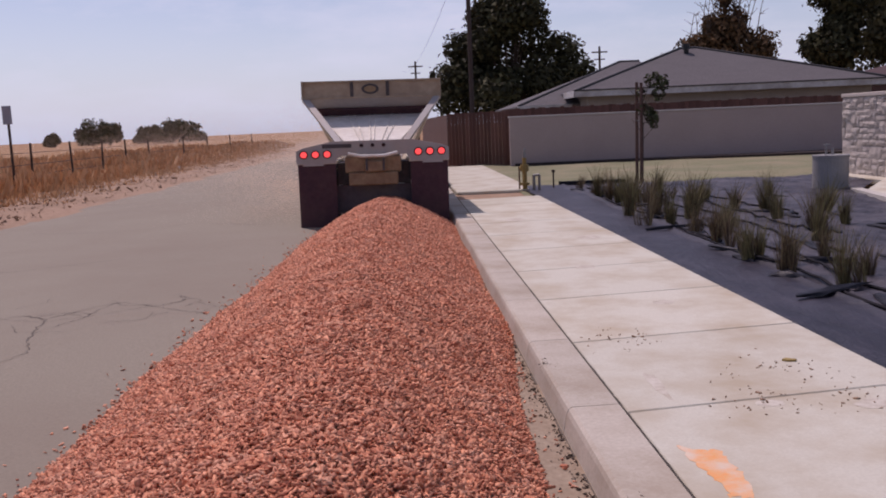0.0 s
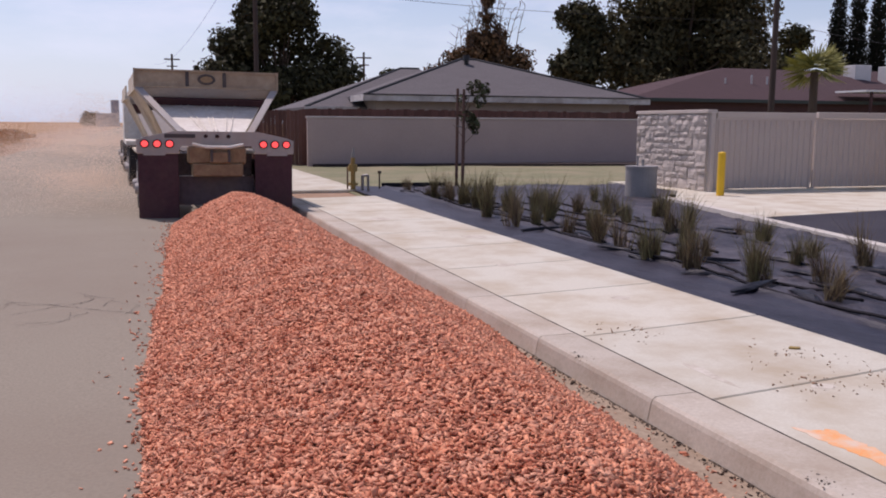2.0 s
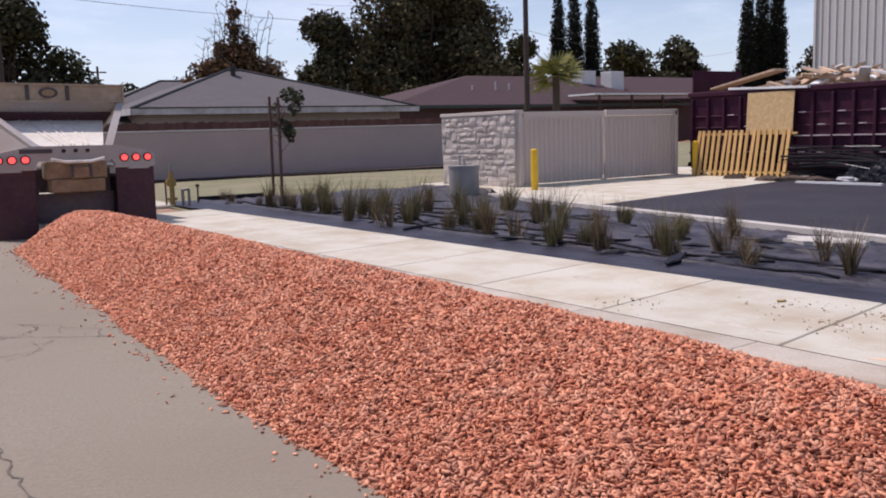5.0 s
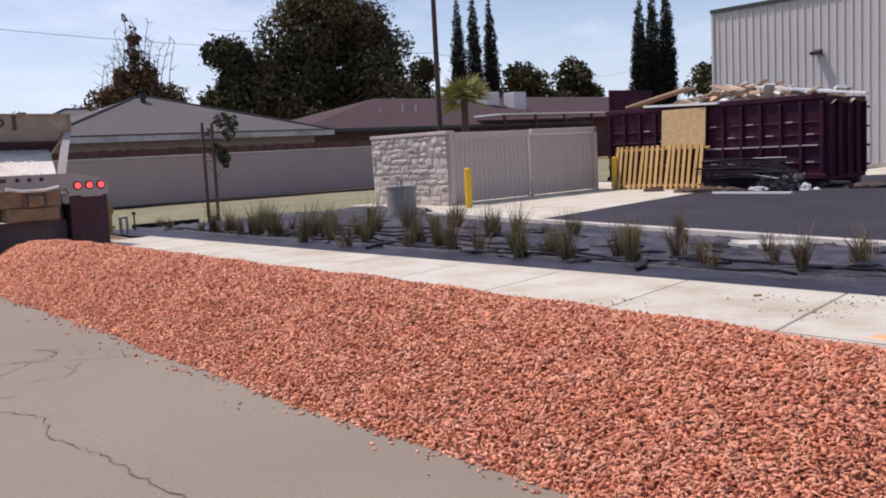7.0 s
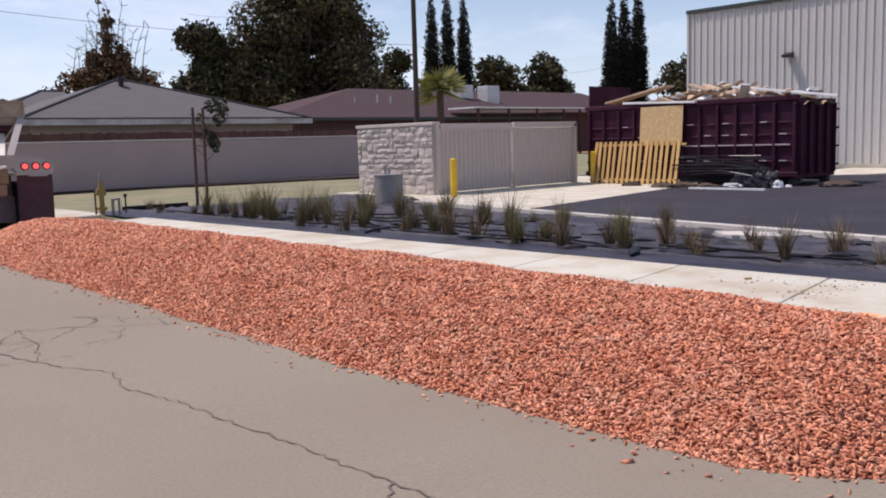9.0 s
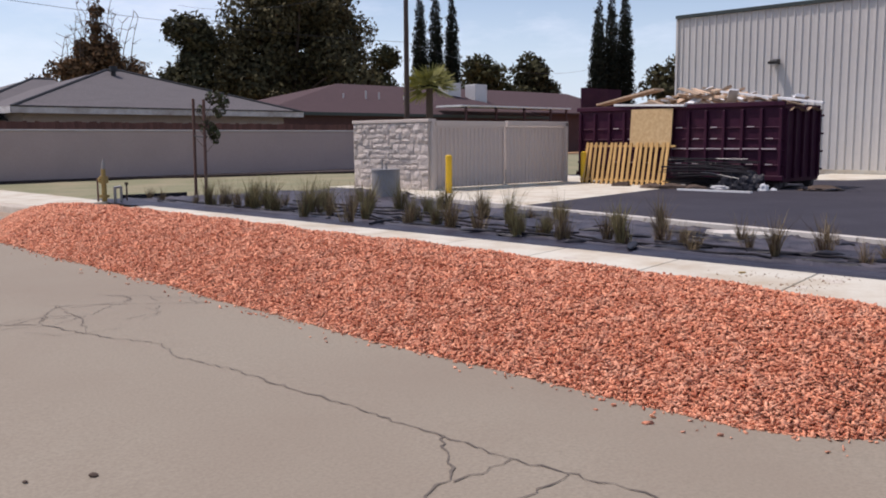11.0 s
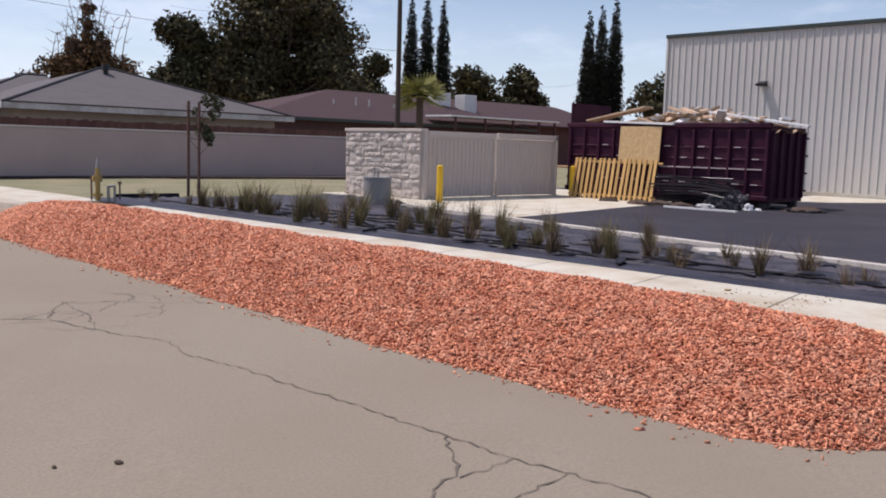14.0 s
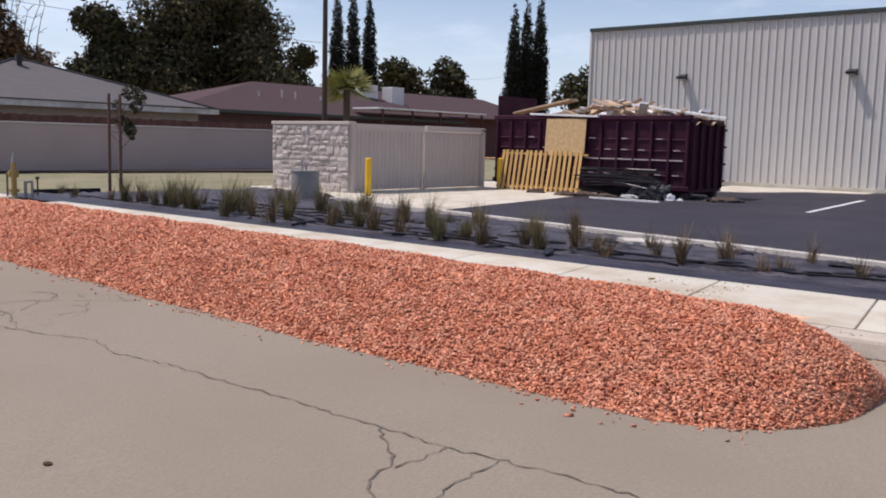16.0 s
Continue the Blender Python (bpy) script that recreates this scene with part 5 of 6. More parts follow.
def hip_roof(bm, x0, y0, x1, y1, ze, zr, inset_x0, inset_x1, t=0.14):
    """A hipped roof over a rectangle, ridge along x."""
    ym = (y0 + y1) / 2
    lo = [(x0, y0, ze), (x1, y0, ze), (x1, y1, ze), (x0, y1, ze)]
    a = [bm.verts.new(p) for p in lo]
    r0, r1 = bm.verts.new((x0 + inset_x0, ym, zr)), bm.verts.new((x1 - inset_x1, ym, zr))
    b = [bm.verts.new((x, y, z - t)) for x, y, z in lo]
    bm.faces.new((a[0], a[1], r1, r0))
    bm.faces.new((a[1], a[2], r1))
    bm.faces.new((a[2], a[3], r0, r1))
    bm.faces.new((a[3], a[0], r0))
    bm.faces.new(b)
    for i in range(4):
        j = (i + 1) % 4
        bm.faces.new((a[i], b[i], b[j], a[j]))


def build_houses():
    h = thing("house", "low house with a grey hipped shingle roof and pale fascia", "house")
    x0, x1, y0, y1, ze, zr = 6.3, 21.0, 38.0, 48.0, 2.98, 5.05
    bm = bmesh.new()
    hip_roof(bm, x0, y0, x1, y1, ze, zr, 6.3, 7.6)
    hip_roof(bm, 4.0, 40.5, 13.5, 53.5, 2.45, 4.75, 6.4, 2.0)
    roof = part("roof", bm, M_ROOF1, h)
    for a, b in (((x0, y0, ze), (x0 + 6.3, 43.0, zr)), ((x0 + 6.3, 43.0, zr), (x1 - 7.6, 43.0, zr)), ((x1, y0, ze), (x1 - 7.6, 43.0, zr)), ((4.0, 40.5, 2.45), (10.4, 47.0, 4.75)), ((10.4, 47.0, 4.75), (11.5, 47.0, 4.75))):
        bm = bmesh.new()
        cyl(bm, a, b, 0.075, None, 6)
        part("ridge_cap", bm, M_DARK, roof)
    bm = bmesh.new()
    bx(bm, x0 - 0.03, y0 - 0.09, ze - 0.005, x1 + 0.03, y0 - 0.055, ze + 0.05)
    part("drip_edge", bm, M_DARK, roof)
    bm = bmesh.new()
    bx(bm, x0 - 0.02, y0 - 0.06, ze - 0.27, x1 + 0.02, y0 - 0.004, ze + 0.01)
    bx(bm, x0 - 0.06, y0 - 0.06, ze - 0.27, x0 - 0.004, 40.8, ze + 0.01)
    bx(bm, x1 + 0.004, y0 - 0.06, ze - 0.27, x1 + 0.06, y1, ze + 0.01)
    bx(bm, 3.95, 40.44, 2.2, 6.6, 40.496, 2.46)
    part("fascia", bm, M_FASCIA, h)
    bm = bmesh.new()
    bx(bm, x0 + 0.7, y0 + 0.7, 0, x1 - 0.7, y1 - 0.7, ze - 0.1)
    bx(bm, 4.6, 41.1, 0, 8, 52.8, 2.35)
    part("wall", bm, M_HOUSE, h)
    bm = bmesh.new()
    cyl(bm, (12.7, 42.3, 4.6), (12.7, 42.3, 5.08), 0.12, None, 12)
    cyl(bm, (12.7, 42.3, 4.95), (12.7, 42.3, 5.22), 0.2, 0.18, 12)
    part("roof_vent", bm, M_DARK, roof, "dark round turbine vent")
    # second house
    k = thing("house", "low house with a brown hipped shingle roof and coolers", "house")
    x0, x1, y0, y1, ze, zr = 31.0, 66.0, 57.5, 68.5, 3.75, 6.5
    bm = bmesh.new()
    hip_roof(bm, x0, y0, x1, y1, ze, zr, 11.5, 14.0)
    hip_roof(bm, 52.0, 59.5, 84.0, 70.5, 4.3, 6.75, 6.0, 6.0)
    roof = part("roof", bm, M_ROOF2, k)
    bm = bmesh.new()
    bx(bm, x0, y0 - 0.06, ze - 0.26, x1, y0 - 0.004, ze)
    part("fascia", bm, M_TRIM, k)
    bm = bmesh.new()
    bx(bm, x0 + 0.6, y0 + 0.6, 0, x1 - 0.6, y1 - 0.6, ze - 0.1)
    bx(bm, 54, 60.6, 0, 83, 69.8, 4.2)
    part("wall", bm, M_BRICK2, k)
    bm = bmesh.new()
    bx(bm, 50.3, 55.0, 4.42, 66.0, 58.4, 4.56)
    part("patio_cover", bm, M_WHITE, k, "flat white patio cover")
    for x in (51.0, 55.0, 59.0, 63.0, 65.5):
        bm = bmesh.new()
        bx(bm, x - 0.09, 55.1, 0, x + 0.09, 55.28, 4.42)
        part("patio_post", bm, M_BRICK2, k)
    for x, y in ((55.0, 61.5), (58.8, 61.5)):
        bm = bmesh.new()
        bx(bm, x, y, 4.9, x + 1.75, y + 1.5, 7.0)
        bevelled(bm, 0.05)
        part("cooler", bm, M_AC, roof, "grey rooftop cooler")
    for x, z in ((43.5, 6.2), (45.0, 6.1), (48.0, 5.9), (39.5, 5.4), (41.0, 5.9)):
        bm = bmesh.new()
        cyl(bm, (x, 60.2, 4.4), (x, 60.2, z - 0.4), 0.07, None, 8)
        part("vent_pipe", bm, M_AC, roof)
    # block wall with cap
    w = tagged(new("wall_lot"), "long beige painted block wall with a lighter cap", "wall", kind="structure")
    bm = bmesh.new()
    bx(bm, 0, -0.1, -0.2, 22.5, 0.1, 1.76)
    ob = part("wall_face", bm, M_WALL, w)
    bm = bmesh.new()
    bx(bm, -0.03, -0.13, 1.762, 22.53, 0.13, 1.83)
    bevelled(bm, 0.01)
    part("wall_cap", bm, M_CAP, w)
    w.matrix_basis = pose(2.55, 31.0, 0.1, 0, 0, 0.5)
    # dark brown strip of ground along the wall's foot, wider to the right
    bm = bmesh.new()
    slab(bm, [(2.7, 30.75), (25.0, 30.9), (25.0, 27.6), (19.0, 28.3), (13.0, 29.4), (8.0, 30.1)], 0.0, 0.165)
    tagged(part("dark_ground_strip", bm, M_DARKGROUND), "dark strip of ground at the wall's foot", "mulch", kind="structure")
    # board fence behind it
    f = tagged(new("board_fence"), "weathered brown wooden board fence behind the wall", "fence", kind="structure")
    bm = bmesh.new()
    bx(bm, 0, 0, 0, 0.143, 0.02, 1.0)
    board = mesh_of("board", bm, M_FENCE)
    r = random.Random(31)
    k = 0
    for ax, ay, bx1, by, hh in ((2.5, 31.9, 24.0, 33.1, 2.22), (2.5, 31.9, 0.3, 33.0, 2.15), (0.3, 33.0, -0.55, 58.0, 2.1)):
        d = Vector((bx1 - ax, by - ay, 0))
        n = int(d.length / 0.145)
        ang = math.atan2(d.y, d.x)
        for i in range(n):
            p = Vector((ax, ay, 0)) + d * (i / n)
            ob = piece("board", board, f, Matrix.LocRotScale((p.x, p.y, 0), Euler((0, 0, ang)), (1, 1, hh + r.uniform(-0.02, 0.03))))
            k += 1
    # house across: power pole with wires
    p = thing("utility_pole", "tall dark wooden utility pole with wires", "utility pole", pose(27.6, 37.0, 0))
    bm = bmesh.new()
    cyl(bm, (0, 0, -0.3), (0, 0, 11.5), 0.17, 0.13, 12)
    part("pole", bm, M_POLE, p)
    bm = bmesh.new()
    bx(bm, -1.1, -0.06, 10.6, 1.1, 0.06, 10.73)
    part("crossarm", bm, M_POLE, p)
    q = thing("utility_pole", "tall dark wooden utility pole before a dark tree", "utility pole", pose(1.8, 41.0, 0))
    bm = bmesh.new()
    cyl(bm, (0, 0, -0.3), (0, 0, 12.0), 0.12, 0.1, 12)
    part("pole", bm, M_POLE, q)
    for a, b, sag in (((1.9, 41, 8.1), (27.6, 37, 7.0), 0.35), ((27.6, 37, 7.0), (78, 62, 9.4), 1.0), ((27.6, 37, 10.7), (31, 70, 13.0), 1.0), ((1.9, 41, 10.4), (-3.0, 150, 11.0), 2.0)):
        a, b = Vector(a), Vector(b)
        pts = [a.lerp(b, u / 16) - Vector((0, 0, sag * 4 * (u / 16) * (1 - u / 16))) for u in range(17)]
        bm = bmesh.new()
        tube(bm, pts, 0.011, 5)
        tagged(part("overhead_wire", bm, M_DARK), "thin overhead utility wire", "wire", "overhead wires")
    for x, y, hh in ((20.2, 100, 9.8), (-0.8, 110, 9.7)):
        t = thing("utility_pole", "distant utility pole with a crossarm", "utility pole", pose(x, y, 0))
        bm = bmesh.new()
        cyl(bm, (0, 0, -0.3), (0, 0, hh), 0.16, 0.12, 8)
        part("pole", bm, M_POLE, t)
        bm = bmesh.new()
        bx(bm, -0.9, -0.06, hh - 0.7, 0.9, 0.06, hh - 0.55)
        bx(bm, -0.6, -0.06, hh - 1.5, 0.6, 0.06, hh - 1.38)
        part("crossarm", bm, M_POLE, t)


# ---- far side of the road ----
def build_field():
    g = np.random.default_rng(17)
    n = 34000
    y = 8 + 90 * g.random(n) ** 1.4
    x = -13.0 - np.abs(g.normal(0, 8, n)) - 0.0175 * y
    h = g.uniform(0.35, 0.95, n) * np.clip(0.5 + 0.4 * np.sin(x * 0.7) * np.sin(y * 0.31) + 0.3, 0.35, 1.2)
    a = g.uniform(0, 6.28, n)
    w = g.uniform(0.03, 0.09, n) * (1 + y / 60)
    dx, dy = np.cos(a) * w, np.sin(a) * w
    lx, ly = g.normal(0, 0.16, n), g.normal(0, 0.16, n)
    z = np.full(n, -0.1)
    v = np.stack([np.stack([x - dx, y - dy, z], 1), np.stack([x + dx, y + dy, z], 1), np.stack([x + lx + dx * 0.5, y + ly + dy * 0.5, h], 1), np.stack([x + lx - dx * 0.3, y + ly - dy * 0.3, h * 0.85], 1)], 1).reshape(-1, 3)
    ob = raw("dry_grass", v, np.arange(4 * n).reshape(-1, 4), [M_STRAW])
    tagged(ob, "tall dry ochre grass in the open field", "dry grass", kind="stuff")
    for k, (x, y) in enumerate(((-15.5, 31.3), (-16.3, 37.4), (-16.1, 40.6), (-16.0, 43.9), (-16.25, 48.7), (-16.45, 57), (-17.0, 66), (-17.3, 76), (-17.6, 88))):
        bm = bmesh.new()
        lean = random.Random(k).uniform(-0.06, 0.06)
        cyl(bm, (x, y, -0.3), (x + lean, y, 1.72), 0.05, 0.045, 8)
        tagged(part("fence_post", bm, M_POLE), "dark weathered post of a wire field fence", "fence post", "field fence posts")
    for z in (0.5, 0.9, 1.35):
        bm = bmesh.new()
        cyl(bm, (-15.5, 20, z), (-17.8, 86, z), 0.01, None, 4)
        tagged(part("fence_wire", bm, M_DARK), "thin wire of a field fence", "wire", "field fence wires")
    s = thing("road_sign", "back of a small metal sign on a thin post", "sign", pose(-14.25, 27.0, 0))
    bm = bmesh.new()
    cyl(bm, (0, 0, -0.2), (0, 0, 2.95), 0.045, None, 8)
    part("post", bm, M_POLE, s)
    bm = bmesh.new()
    bx(bm, -0.15, -0.06, 2.35, 0.15, -0.045, 2.95)
    bevelled(bm, 0.006)
    part("plate", bm, M_SIGN, s)
    for x, y, r in ((-13.4, 44.0, 0.09), (-15.2, 48.5, 0.4), (-14.0, 40.0, 0.06)):
        bm = bmesh.new()
        bmesh.ops.create_icosphere(bm, subdivisions=2, radius=r)
        for v in bm.verts:
            v.co += v.co * 0.4 * noise.noise(v.co * 6)
            v.co.z *= 0.7
        ob = part("litter", bm, M_LITTER)
        ob.matrix_basis = pose(x, y, 0.12 + r * 0.4)
        tagged(ob, "scrap of white litter in the dry grass", "litter", "roadside litter")


def build_roadside():
    """Clods, weeds and rubble on the dirt shoulder, and what stands on the horizon beyond it."""
    g = np.random.default_rng(71)
    n = 5200
    y = 9 + 60 * g.random(n) ** 1.5
    x = -9.3 - 4.2 * g.random(n) ** 0.8
    sv, sf = stones(np.stack([x, y, np.full(n, 0.03) + 0.08 * g.random(n)], 1), np.clip(g.lognormal(math.log(0.017), 0.6, n), 0.008, 0.09), 72)
    ob = raw("roadside_rubble", sv, sf, [M_DIRT])
    ob.matrix_basis = ROAD
    tagged(ob, "brown clods and rubble on the dirt shoulder", "rubble", kind="stuff")
    n = 7000
    y = 9 + 70 * g.random(n) ** 1.5
    patch = np.sin(y * 0.55) + np.sin(y * 1.7 + 1)
    x = -10.4 - 3.0 * g.random(n) ** 0.7 + 0.35 * patch
    h, a, w = g.uniform(0.08, 0.4, n) * np.clip((-x - 9.6) / 2.6, 0.25, 1.2), g.uniform(0, 6.28, n), g.uniform(0.015, 0.04, n)
    dx, dy = np.cos(a) * w, np.sin(a) * w
    lx, ly = g.normal(0, 0.1, n), g.normal(0, 0.1, n)
    v = np.stack([np.stack([x - dx, y - dy, 0 * h], 1), np.stack([x + dx, y + dy, 0 * h], 1), np.stack([x + lx + dx * 0.4, y + ly, h], 1), np.stack([x + lx - dx * 0.4, y + ly, h * 0.9], 1)], 1).reshape(-1, 3)
    ob = raw("verge_weeds", v, np.arange(4 * n).reshape(-1, 4), [M_STRAW])
    ob.matrix_basis = ROAD
    tagged(ob, "short dead weeds on the road's verge", "weeds", kind="stuff")
    b = thing("distant_silo", "pale far-off shed with a grey tower on the horizon", "farm building", pose(-18.5, 330, 0))
    bm = bmesh.new()
    bx(bm, -4.2, -2, 0, 3.2, 2, 4.6)
    part("shed", bm, M_FASCIA, b)
    bm = bmesh.new()
    cyl(bm, (2.0, 0.5, 0), (2.0, 0.5, 9.2), 1.4, None, 14)
    part("tower", bm, M_SIGN, b)


def build_dust():
    """Fine grains of dust over the road beside the truck, and far grains added as haze; each drifts as one cloud."""
    clouds = []
    # the third cloud imitates haze before the field's far trees and horizon
    for k, (n, xc, sx, y0, y1, zs, seed) in enumerate(((150000, -5.6, 2.1, 19.0, 80.0, 0.8, 81), (55000, -3.7, 0.8, 13.2, 27.0, 0.4, 82), (80000, -46.0, 20.0, 90.0, 240.0, 1.5, 83))):
        g = np.random.default_rng(seed)
        y = y0 + (y1 - y0) * g.random(n)
        x = xc + sx * g.normal(size=n) - 0.02 * (y - y0)
        z = 0.05 + zs * g.exponential(1.0, n) * (0.6 + 0.4 * np.sin(y * 0.35 + x * 0.8)) * (1 + (y - y0) / 60)
        keep = (x < -2.3 - 0.03 * (y - 13)) & (z < 2.4 + 0.02 * y)
        c = np.stack([x, y, z], 1)[keep]
        m = len(c)
        t, u = g.normal(size=(m, 3)), g.normal(size=(m, 3))
        t /= np.linalg.norm(t, axis=1, keepdims=True)
        u -= t * (u * t).sum(1, keepdims=True)
        u /= np.linalg.norm(u, axis=1, keepdims=True)
        r = ((0.00015 if k == 2 else 0.00022) * (c[:, 1] + 3) * g.uniform(0.6, 1.3, m))[:, None]
        v = np.stack([c - t * r, c - u * r, c + t * r, c + u * r], 1).reshape(-1, 3)
        ob = raw("dust_haze_cloud", v, np.arange(4 * m).reshape(-1, 4), [M_DUST])
        tagged(ob, "thin tan dust beside the truck and added far haze", "dust", kind="stuff")
        clouds.append(ob)
    return clouds


# ---- belly-dump trailer ----
def wheel(parent, x, y, side):
    w = new("wheel")
    w.parent = parent
    w.matrix_basis = pose(x, y, 0.5)
    bm = bmesh.new()
    for dx in (-0.15, 0.15):
        cyl(bm, (dx - 0.125, 0, 0), (dx + 0.125, 0, 0), 0.5, None, 28)
    bevelled(bm, 0.03)
    part("tyre", bm, M_TYRE, w)
    bm = bmesh.new()
    cyl(bm, (-0.28, 0, 0), (0.28, 0, 0), 0.26, None, 20)
    cyl(bm, (0.28 * side, 0, 0), (0.36 * side, 0, 0), 0.11, 0.09, 12)
    part("rim", bm, M_TGREY, w)


def hopper(t, y0, front=6.0):
    """One bottom-dump tub: side sheets, rails and end slopes."""
    y1 = y0 + front
    bm = bmesh.new()
    for s in (-1, 1):
        quad = [(s * 1.22, y0 + 1.38, 2.36), (s * 1.22, y1, 2.36), (s * 0.45, y1 - 1.7, 0.75), (s * 0.45, y0 + 2.4, 0.75)]
        a = [bm.verts.new(p) for p in quad]
        b = [bm.verts.new((x - s * 0.03, y, z)) for x, y, z in quad]
        bm.faces.new(a)
        bm.faces.new(b[::-1])
        for i in range(4):
            j = (i + 1) % 4
            bm.faces.new((a[j], a[i], b[i], b[j]))
    part("hopper_side", bm, M_TWHITE, t)
    for (ya, za, wa), (yb, zb, wb) in (((y0 + 1.37, 2.38, 1.24), (y0 + 1.85, 1.95, 1.02)), ((y1 - 0.02, 2.44, 1.2), (y1 - 1.6, 0.9, 0.5))):
        bm = bmesh.new()
        q = [(-wa, ya, za), (wa, ya, za), (wb, yb, zb), (-wb, yb, zb)]
        a = [bm.verts.new(p) for p in q]
        b = [bm.verts.new((x, y + 0.02, z + 0.03)) for x, y, z in q]
        bm.faces.new(a)
        bm.faces.new(b[::-1])
        for i in range(4):
            j = (i + 1) % 4
            bm.faces.new((a[j], a[i], b[i], b[j]))
        part("end_sheet", bm, M_TGREY, t)
    # added dark strip in the flaps' colour, for the shade below the end slope
    bm = bmesh.new()
    q = [(-1.1, y0 + 1.56, 2.19), (1.1, y0 + 1.56, 2.19), (1.0, y0 + 1.8, 1.97), (-1.0, y0 + 1.8, 1.97)]
    a = [bm.verts.new(p) for p in q]
    b = [bm.verts.new((x, y - 0.03, z - 0.03)) for x, y, z in q]
    bm.faces.new(a)
    bm.faces.new(b[::-1])
    for i in range(4):
        j = (i + 1) % 4
        bm.faces.new((a[j], a[i], b[i], b[j]))
    part("end_shade_band", bm, M_RUBBER, t, "dark band standing in for shade under the end slope")
    for s in (-1, 1):
        bm = bmesh.new()
        bx(bm, s * 1.16, y0 + 1.38, 2.31, s * 1.28, y1, 2.41)
        bx(bm, s * 1.22, y0 + 1.38, 2.41, s * 1.255, y1, 2.68)
        part("top_rail", bm, M_TWHITE, t)
        for k in range(5):
            bm = bmesh.new()
            cyl(bm, (s * 1.2, y0 + 1.6 + k * 0.9, 2.38), (s * 0.5, y0 + 2.4 + k * 0.5, 0.8), 0.04, None, 6)
            part("side_rib", bm, M_TWHITE, t)


def build_truck():
    t = thing("belly_dump_truck", "dusty grey bottom-dump truck and trailer with lit tail lamps", "truck")
    hopper(t, 0.0)
    # tall board over the rear rail
    bm = bmesh.new()
    bx(bm, -1.28, 1.35, 2.37, 1.28, 1.38, 2.70)
    bx(bm, -1.28, 1.31, 2.675, 1.28, 1.36, 2.705)
    bx(bm, -1.28, 1.31, 2.365, 1.28, 1.36, 2.395)
    bx(bm, -1.285, 1.308, 2.36, -1.255, 1.362, 2.71)
    bx(bm, 1.255, 1.308, 2.36, 1.285, 1.362, 2.71)
    board = part("tail_board", bm, M_TBOARD, t, "dusty tan tail board")
    for x in (-0.36, 0.3):
        bm = bmesh.new()
        bx(bm, x - 0.03, 1.325, 2.397, x + 0.03, 1.348, 2.673)
        part("strap", bm, M_TDARK, board)
    bm = bmesh.new()
    bmesh.ops.create_cone(bm, cap_ends=True, segments=28, radius1=0.16, radius2=0.16, depth=0.02)
    bmesh.ops.transform(bm, matrix=pose(-0.02, 1.338, 2.535, 90, 0, 0) @ Matrix.Diagonal((1, 0.62, 1, 1)), verts=list(bm.verts))
    emblem = part("emblem", bm, M_TDARK, board, "dark oval emblem plate")
    bm = bmesh.new()
    bmesh.ops.create_cone(bm, cap_ends=True, segments=28, radius1=0.11, radius2=0.11, depth=0.02)
    bmesh.ops.transform(bm, matrix=pose(-0.02, 1.33, 2.535, 90, 0, 0) @ Matrix.Diagonal((1, 0.55, 1, 1)), verts=list(bm.verts))
    part("emblem_centre", bm, M_RUST, emblem)
    # legs of the rear frame
    for s in (-1, 1):
        bm = bmesh.new()
        q = [(s * 1.28, 1.34, 2.37), (s * 1.15, 1.34, 2.37), (s * 0.5, 0.06, 1.53), (s * 0.62, 0.06, 1.53)]
        a = [bm.verts.new(p) for p in q]
        b = [bm.verts.new((x, y + 0.09, z - 0.05)) for x, y, z in q]
        bm.faces.new(a)
        bm.faces.new(b[::-1])
        for i in range(4):
            j = (i + 1) % 4
            bm.faces.new((a[j], a[i], b[i], b[j]))
        part("frame_leg", bm, M_TGREY, t)
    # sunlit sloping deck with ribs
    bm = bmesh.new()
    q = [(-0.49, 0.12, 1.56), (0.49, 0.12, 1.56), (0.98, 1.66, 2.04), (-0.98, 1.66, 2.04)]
    a = [bm.verts.new(p) for p in q]
    b = [bm.verts.new((x, y, z - 0.03)) for x, y, z in q]
    bm.faces.new(a)
    bm.faces.new(b[::-1])
    for i in range(4):
        j = (i + 1) % 4
        bm.faces.new((a[i], b[i], b[j], a[j]))
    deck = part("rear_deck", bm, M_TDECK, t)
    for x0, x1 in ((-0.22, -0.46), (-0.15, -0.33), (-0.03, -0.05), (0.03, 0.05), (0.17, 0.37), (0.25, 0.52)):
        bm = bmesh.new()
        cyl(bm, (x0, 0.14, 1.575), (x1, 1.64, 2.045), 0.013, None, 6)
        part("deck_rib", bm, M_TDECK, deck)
    # light bar
    bm = bmesh.new()
    prism(bm, [(-1.31, 1.17), (-1.31, 1.40), (-1.2, 1.45), (-0.7, 1.56), (0.7, 1.56), (1.2, 1.45), (1.31, 1.40), (1.31, 1.17), (0.66, 1.17), (0.58, 1.30), (-0.58, 1.30), (-0.66, 1.17)], 0.0, 0.09)
    bar = part("light_bar", bm, M_TGREY, t)
    for x, lit in ((-1.18, 1), (-0.98, 1), (-0.78, 1), (0.78, 1), (0.98, 1), (1.18, 1)):
        bm = bmesh.new()
        cyl(bm, (x, 0.005, 1.335), (x, -0.025, 1.335), 0.075, None, 20)
        lamp = part("lamp_bezel", bm, M_LENS, bar)
        bm = bmesh.new()
        cyl(bm, (x, -0.02, 1.335), (x, -0.035, 1.335), 0.058, 0.05, 20)
        part("tail_lamp", bm, M_LAMP if lit else M_LENS, lamp, "lit red tail lamp" if lit else "unlit dark tail lamp")
    for x in (-0.19, 0.0, 0.19):
        bm = bmesh.new()
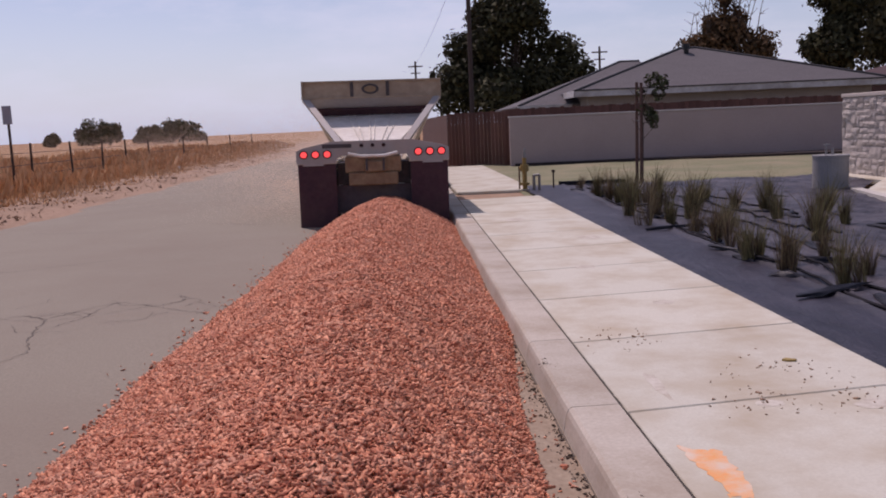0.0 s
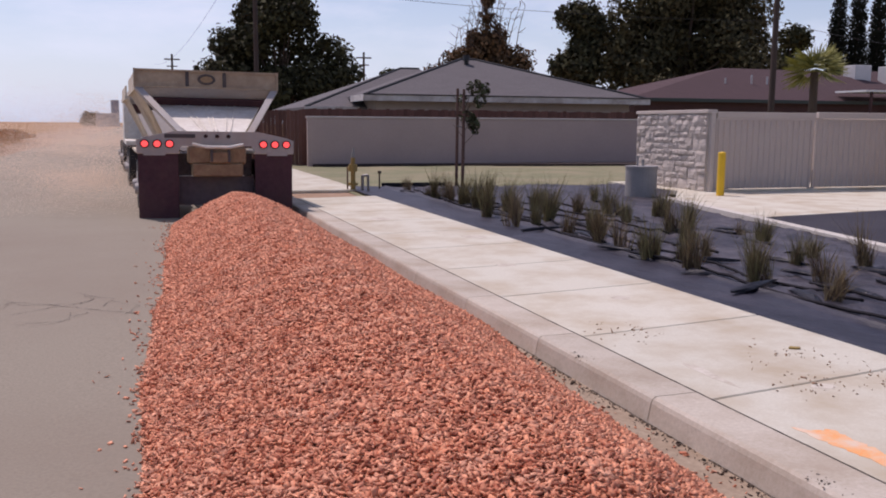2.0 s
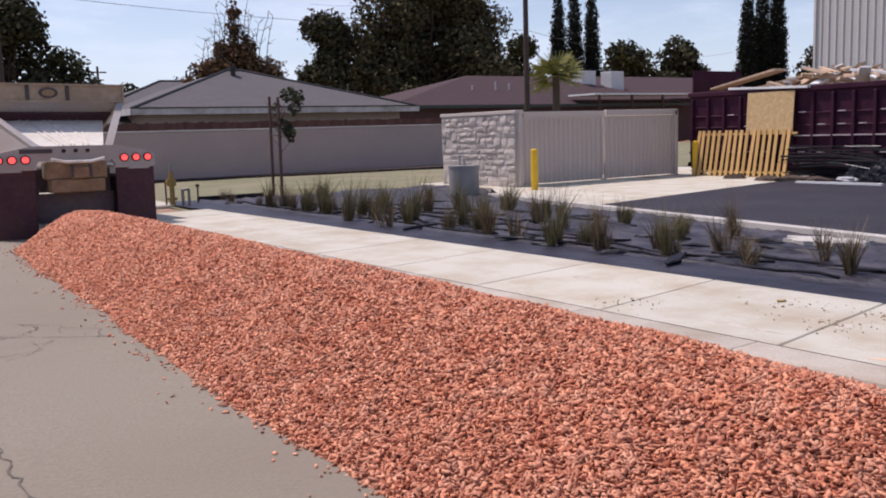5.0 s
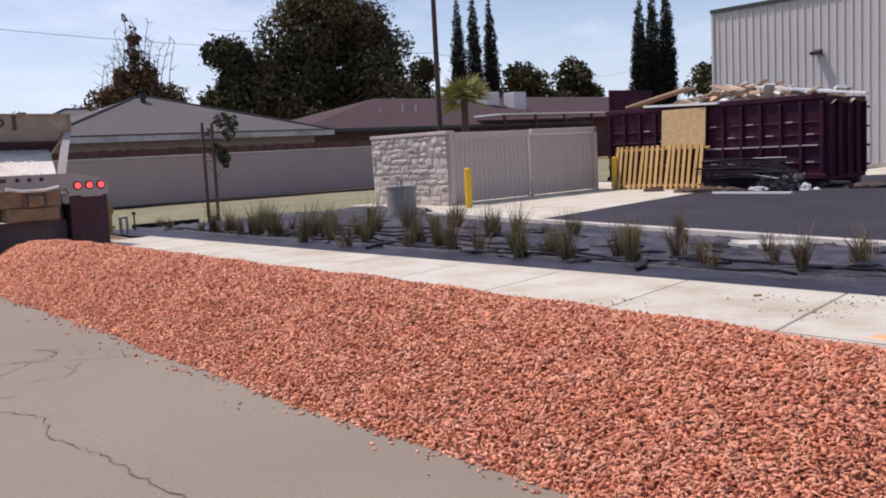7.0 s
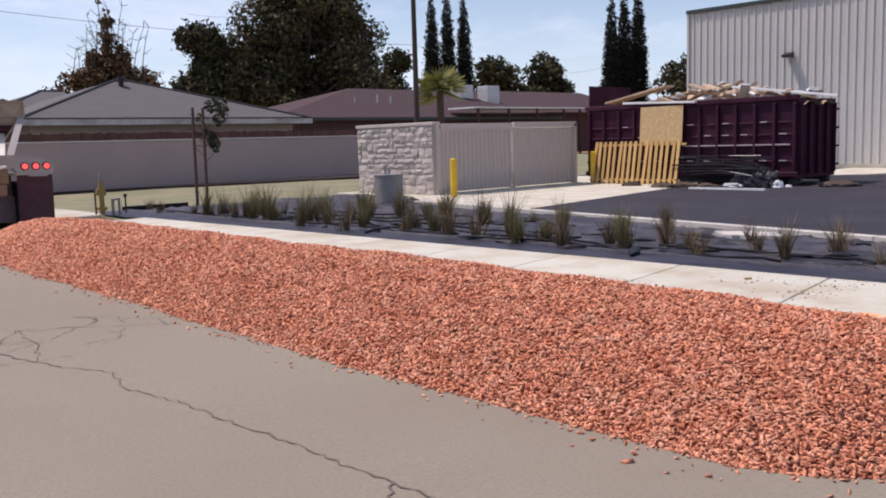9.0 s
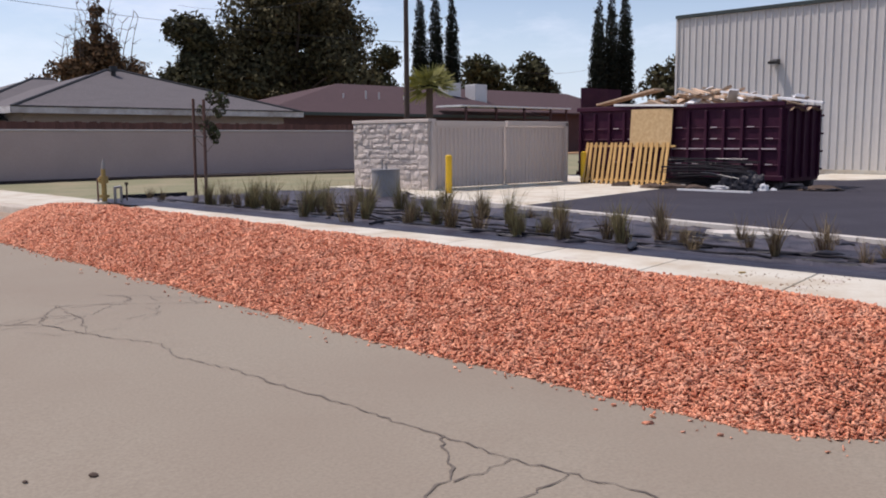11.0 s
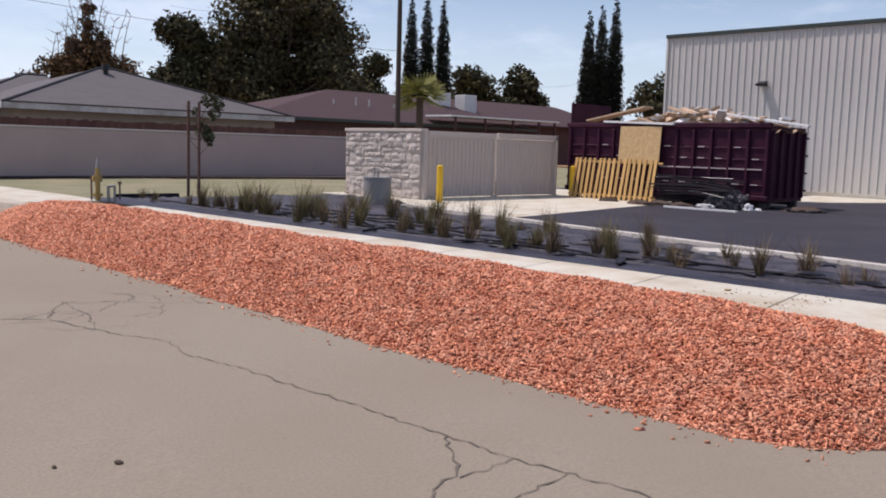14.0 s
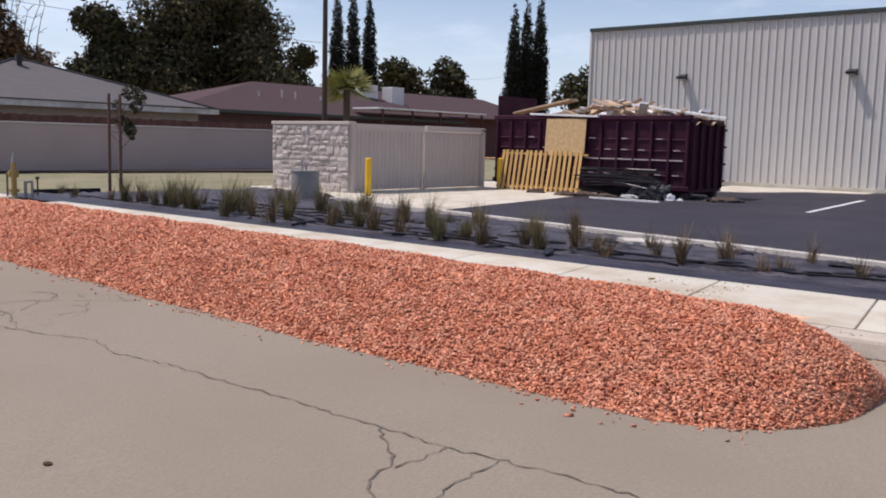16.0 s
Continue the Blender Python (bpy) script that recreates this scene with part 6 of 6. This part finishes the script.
        cyl(bm, (x, 0.005, 1.475), (x, -0.02, 1.475), 0.034, None, 12)
        part("marker_lamp", bm, M_LENS, bar)
    bm = bmesh.new()
    bx(bm, -0.86, -0.006, 1.44, -0.36, 0.0, 1.51)
    part("nameplate", bm, M_TDARK, bar, "dark nameplate strip")
    # hitch
    bm = bmesh.new()
    for a, b in (((-0.42, 1.335), (-0.2, 1.285)), ((-0.2, 1.285), (0.2, 1.285)), ((0.2, 1.285), (0.42, 1.335))):
        cyl(bm, (a[0], -0.12, a[1]), (b[0], -0.12, b[1]), 0.028, None, 10)
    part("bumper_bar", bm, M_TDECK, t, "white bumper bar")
    bm = bmesh.new()
    bx(bm, -0.48, -0.05, 0.98, 0.48, 0.3, 1.29)
    bevelled(bm, 0.03)
    part("cross_member", bm, M_RUST, t)
    bm = bmesh.new()
    bx(bm, -0.42, -0.10, 0.76, 0.42, 0.25, 0.99)
    bx(bm, -0.14, -0.14, 1.0, 0.2, 0.0, 1.2)
    bevelled(bm, 0.02)
    hitch = part("hitch_box", bm, M_RUST, t)
    for x in (-0.13, 0.16):
        bm = bmesh.new()
        bx(bm, x, -0.16, 1.02, x + 0.04, -0.1, 1.24)
        part("pintle_plate", bm, M_TDARK, hitch)
    bm = bmesh.new()
    bx(bm, -0.66, 0.3, 0.22, 0.66, 0.36, 0.74)
    part("gate_panel", bm, M_GATEP, t, "dusty dark grey gate panel")
    bm = bmesh.new()
    bx(bm, -0.62, 0.3, 0.76, 0.62, 1.2, 1.16)
    part("under_frame", bm, M_TDARK, t)
    for s in (-1, 1):
        bm = bmesh.new()
        bx(bm, s * 0.64, 0.03, 0.01, s * 1.29, 0.05, 1.18)
        bevelled(bm, 0.006)
        flap = part("mud_flap", bm, M_RUBBER, t)
        bm = bmesh.new()
        bx(bm, s * 0.85, 0.0, 1.13, s * 1.2, 0.028, 1.18)
        part("flap_bracket", bm, M_TGREY, flap)
        bm = bmesh.new()
        bx(bm, s * 0.62, 0.02, 1.16, s * 1.3, 2.6, 1.2)
        part("fender", bm, M_TWHITE, t)
        for y in (0.68, 1.95):
            wheel(t, s * 0.97, y, s)
    bm = bmesh.new()
    for y in (0.68, 1.95):
        cyl(bm, (-0.9, y, 0.5), (0.9, y, 0.5), 0.08, None, 10)
    part("axle", bm, M_TDARK, t)
    # front trailer and tractor
    hopper(t, 7.6)
    for y in (8.3, 9.55, 15.4, 16.7):
        for s in (-1, 1):
            wheel(t, s * 0.97, y, s)
    for s in (-1, 1):
        bm = bmesh.new()
        bx(bm, s * 0.62, 7.7, 1.12, s * 1.3, 10.3, 1.22)
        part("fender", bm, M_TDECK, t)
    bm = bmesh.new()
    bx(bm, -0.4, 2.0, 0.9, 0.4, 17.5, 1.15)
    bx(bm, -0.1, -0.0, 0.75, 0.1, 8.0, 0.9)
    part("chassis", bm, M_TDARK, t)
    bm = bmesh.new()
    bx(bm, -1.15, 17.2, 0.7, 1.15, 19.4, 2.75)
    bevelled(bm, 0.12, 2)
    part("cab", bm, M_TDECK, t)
    for s in (-1, 1):
        wheel(t, s * 0.97, 20.2, s)
    return t


TRUCK_ROWS = [(0.0, -1.71, 12.65, 2), (0.5, -1.71, 12.95, 2.5), (1.0, -1.72, 13.15, 3), (1.5, -1.74, 13.35, 2.7), (2.0, -1.8, 13.45, 3), (2.5, -1.82, 13.55, 4), (3.0, -1.75, 13.7, 4.5), (4.3, -1.42, 13.95, 4),
              (5.5, -1.2, 14.1, 3), (6.5, -1.09, 14.15, 3), (7.0, -1.15, 14.2, 3), (7.5, -1.26, 14.3, 3), (8.0, -1.42, 14.65, 2.5), (8.5, -1.47, 15.2, 1.5), (9.0, -1.39, 16.3, 0), (9.2, -1.39, 16.85, 0), (9.7, -1.43, 18.6, 0), (10.3, -1.5, 21.6, 0),
              (11.2, -1.7, 28.0, 0), (12.5, -2.0, 41.0, 0), (14.0, -2.4, 58.0, 0), (16.0, -3.0, 84.0, 0)]


def motions():
    walk(truck, [(t, pose(x, y, 0.03, 0, 0.6, turn)) for t, x, y, turn in TRUCK_ROWS])
    for cloud, drift in zip(dust, (0.22, 0.3, 0.5)):
        walk(cloud, [(t, pose(-drift * t, 0.12 * t, 0.02 * t)) for t in (0.0, 4.0, 8.0, 12.0, 16.0)])


build_ground()
build_cracks()
build_lot()
build_bed()
build_trees()
build_houses()
build_steel_building()
build_enclosure()
build_container()
build_field()
build_roadside()
dust = build_dust()
truck = build_truck()
truck.scale = (1.0, 1.0, 0.95)
build_tufts()
build_gravel()
build_pavement()
motions()
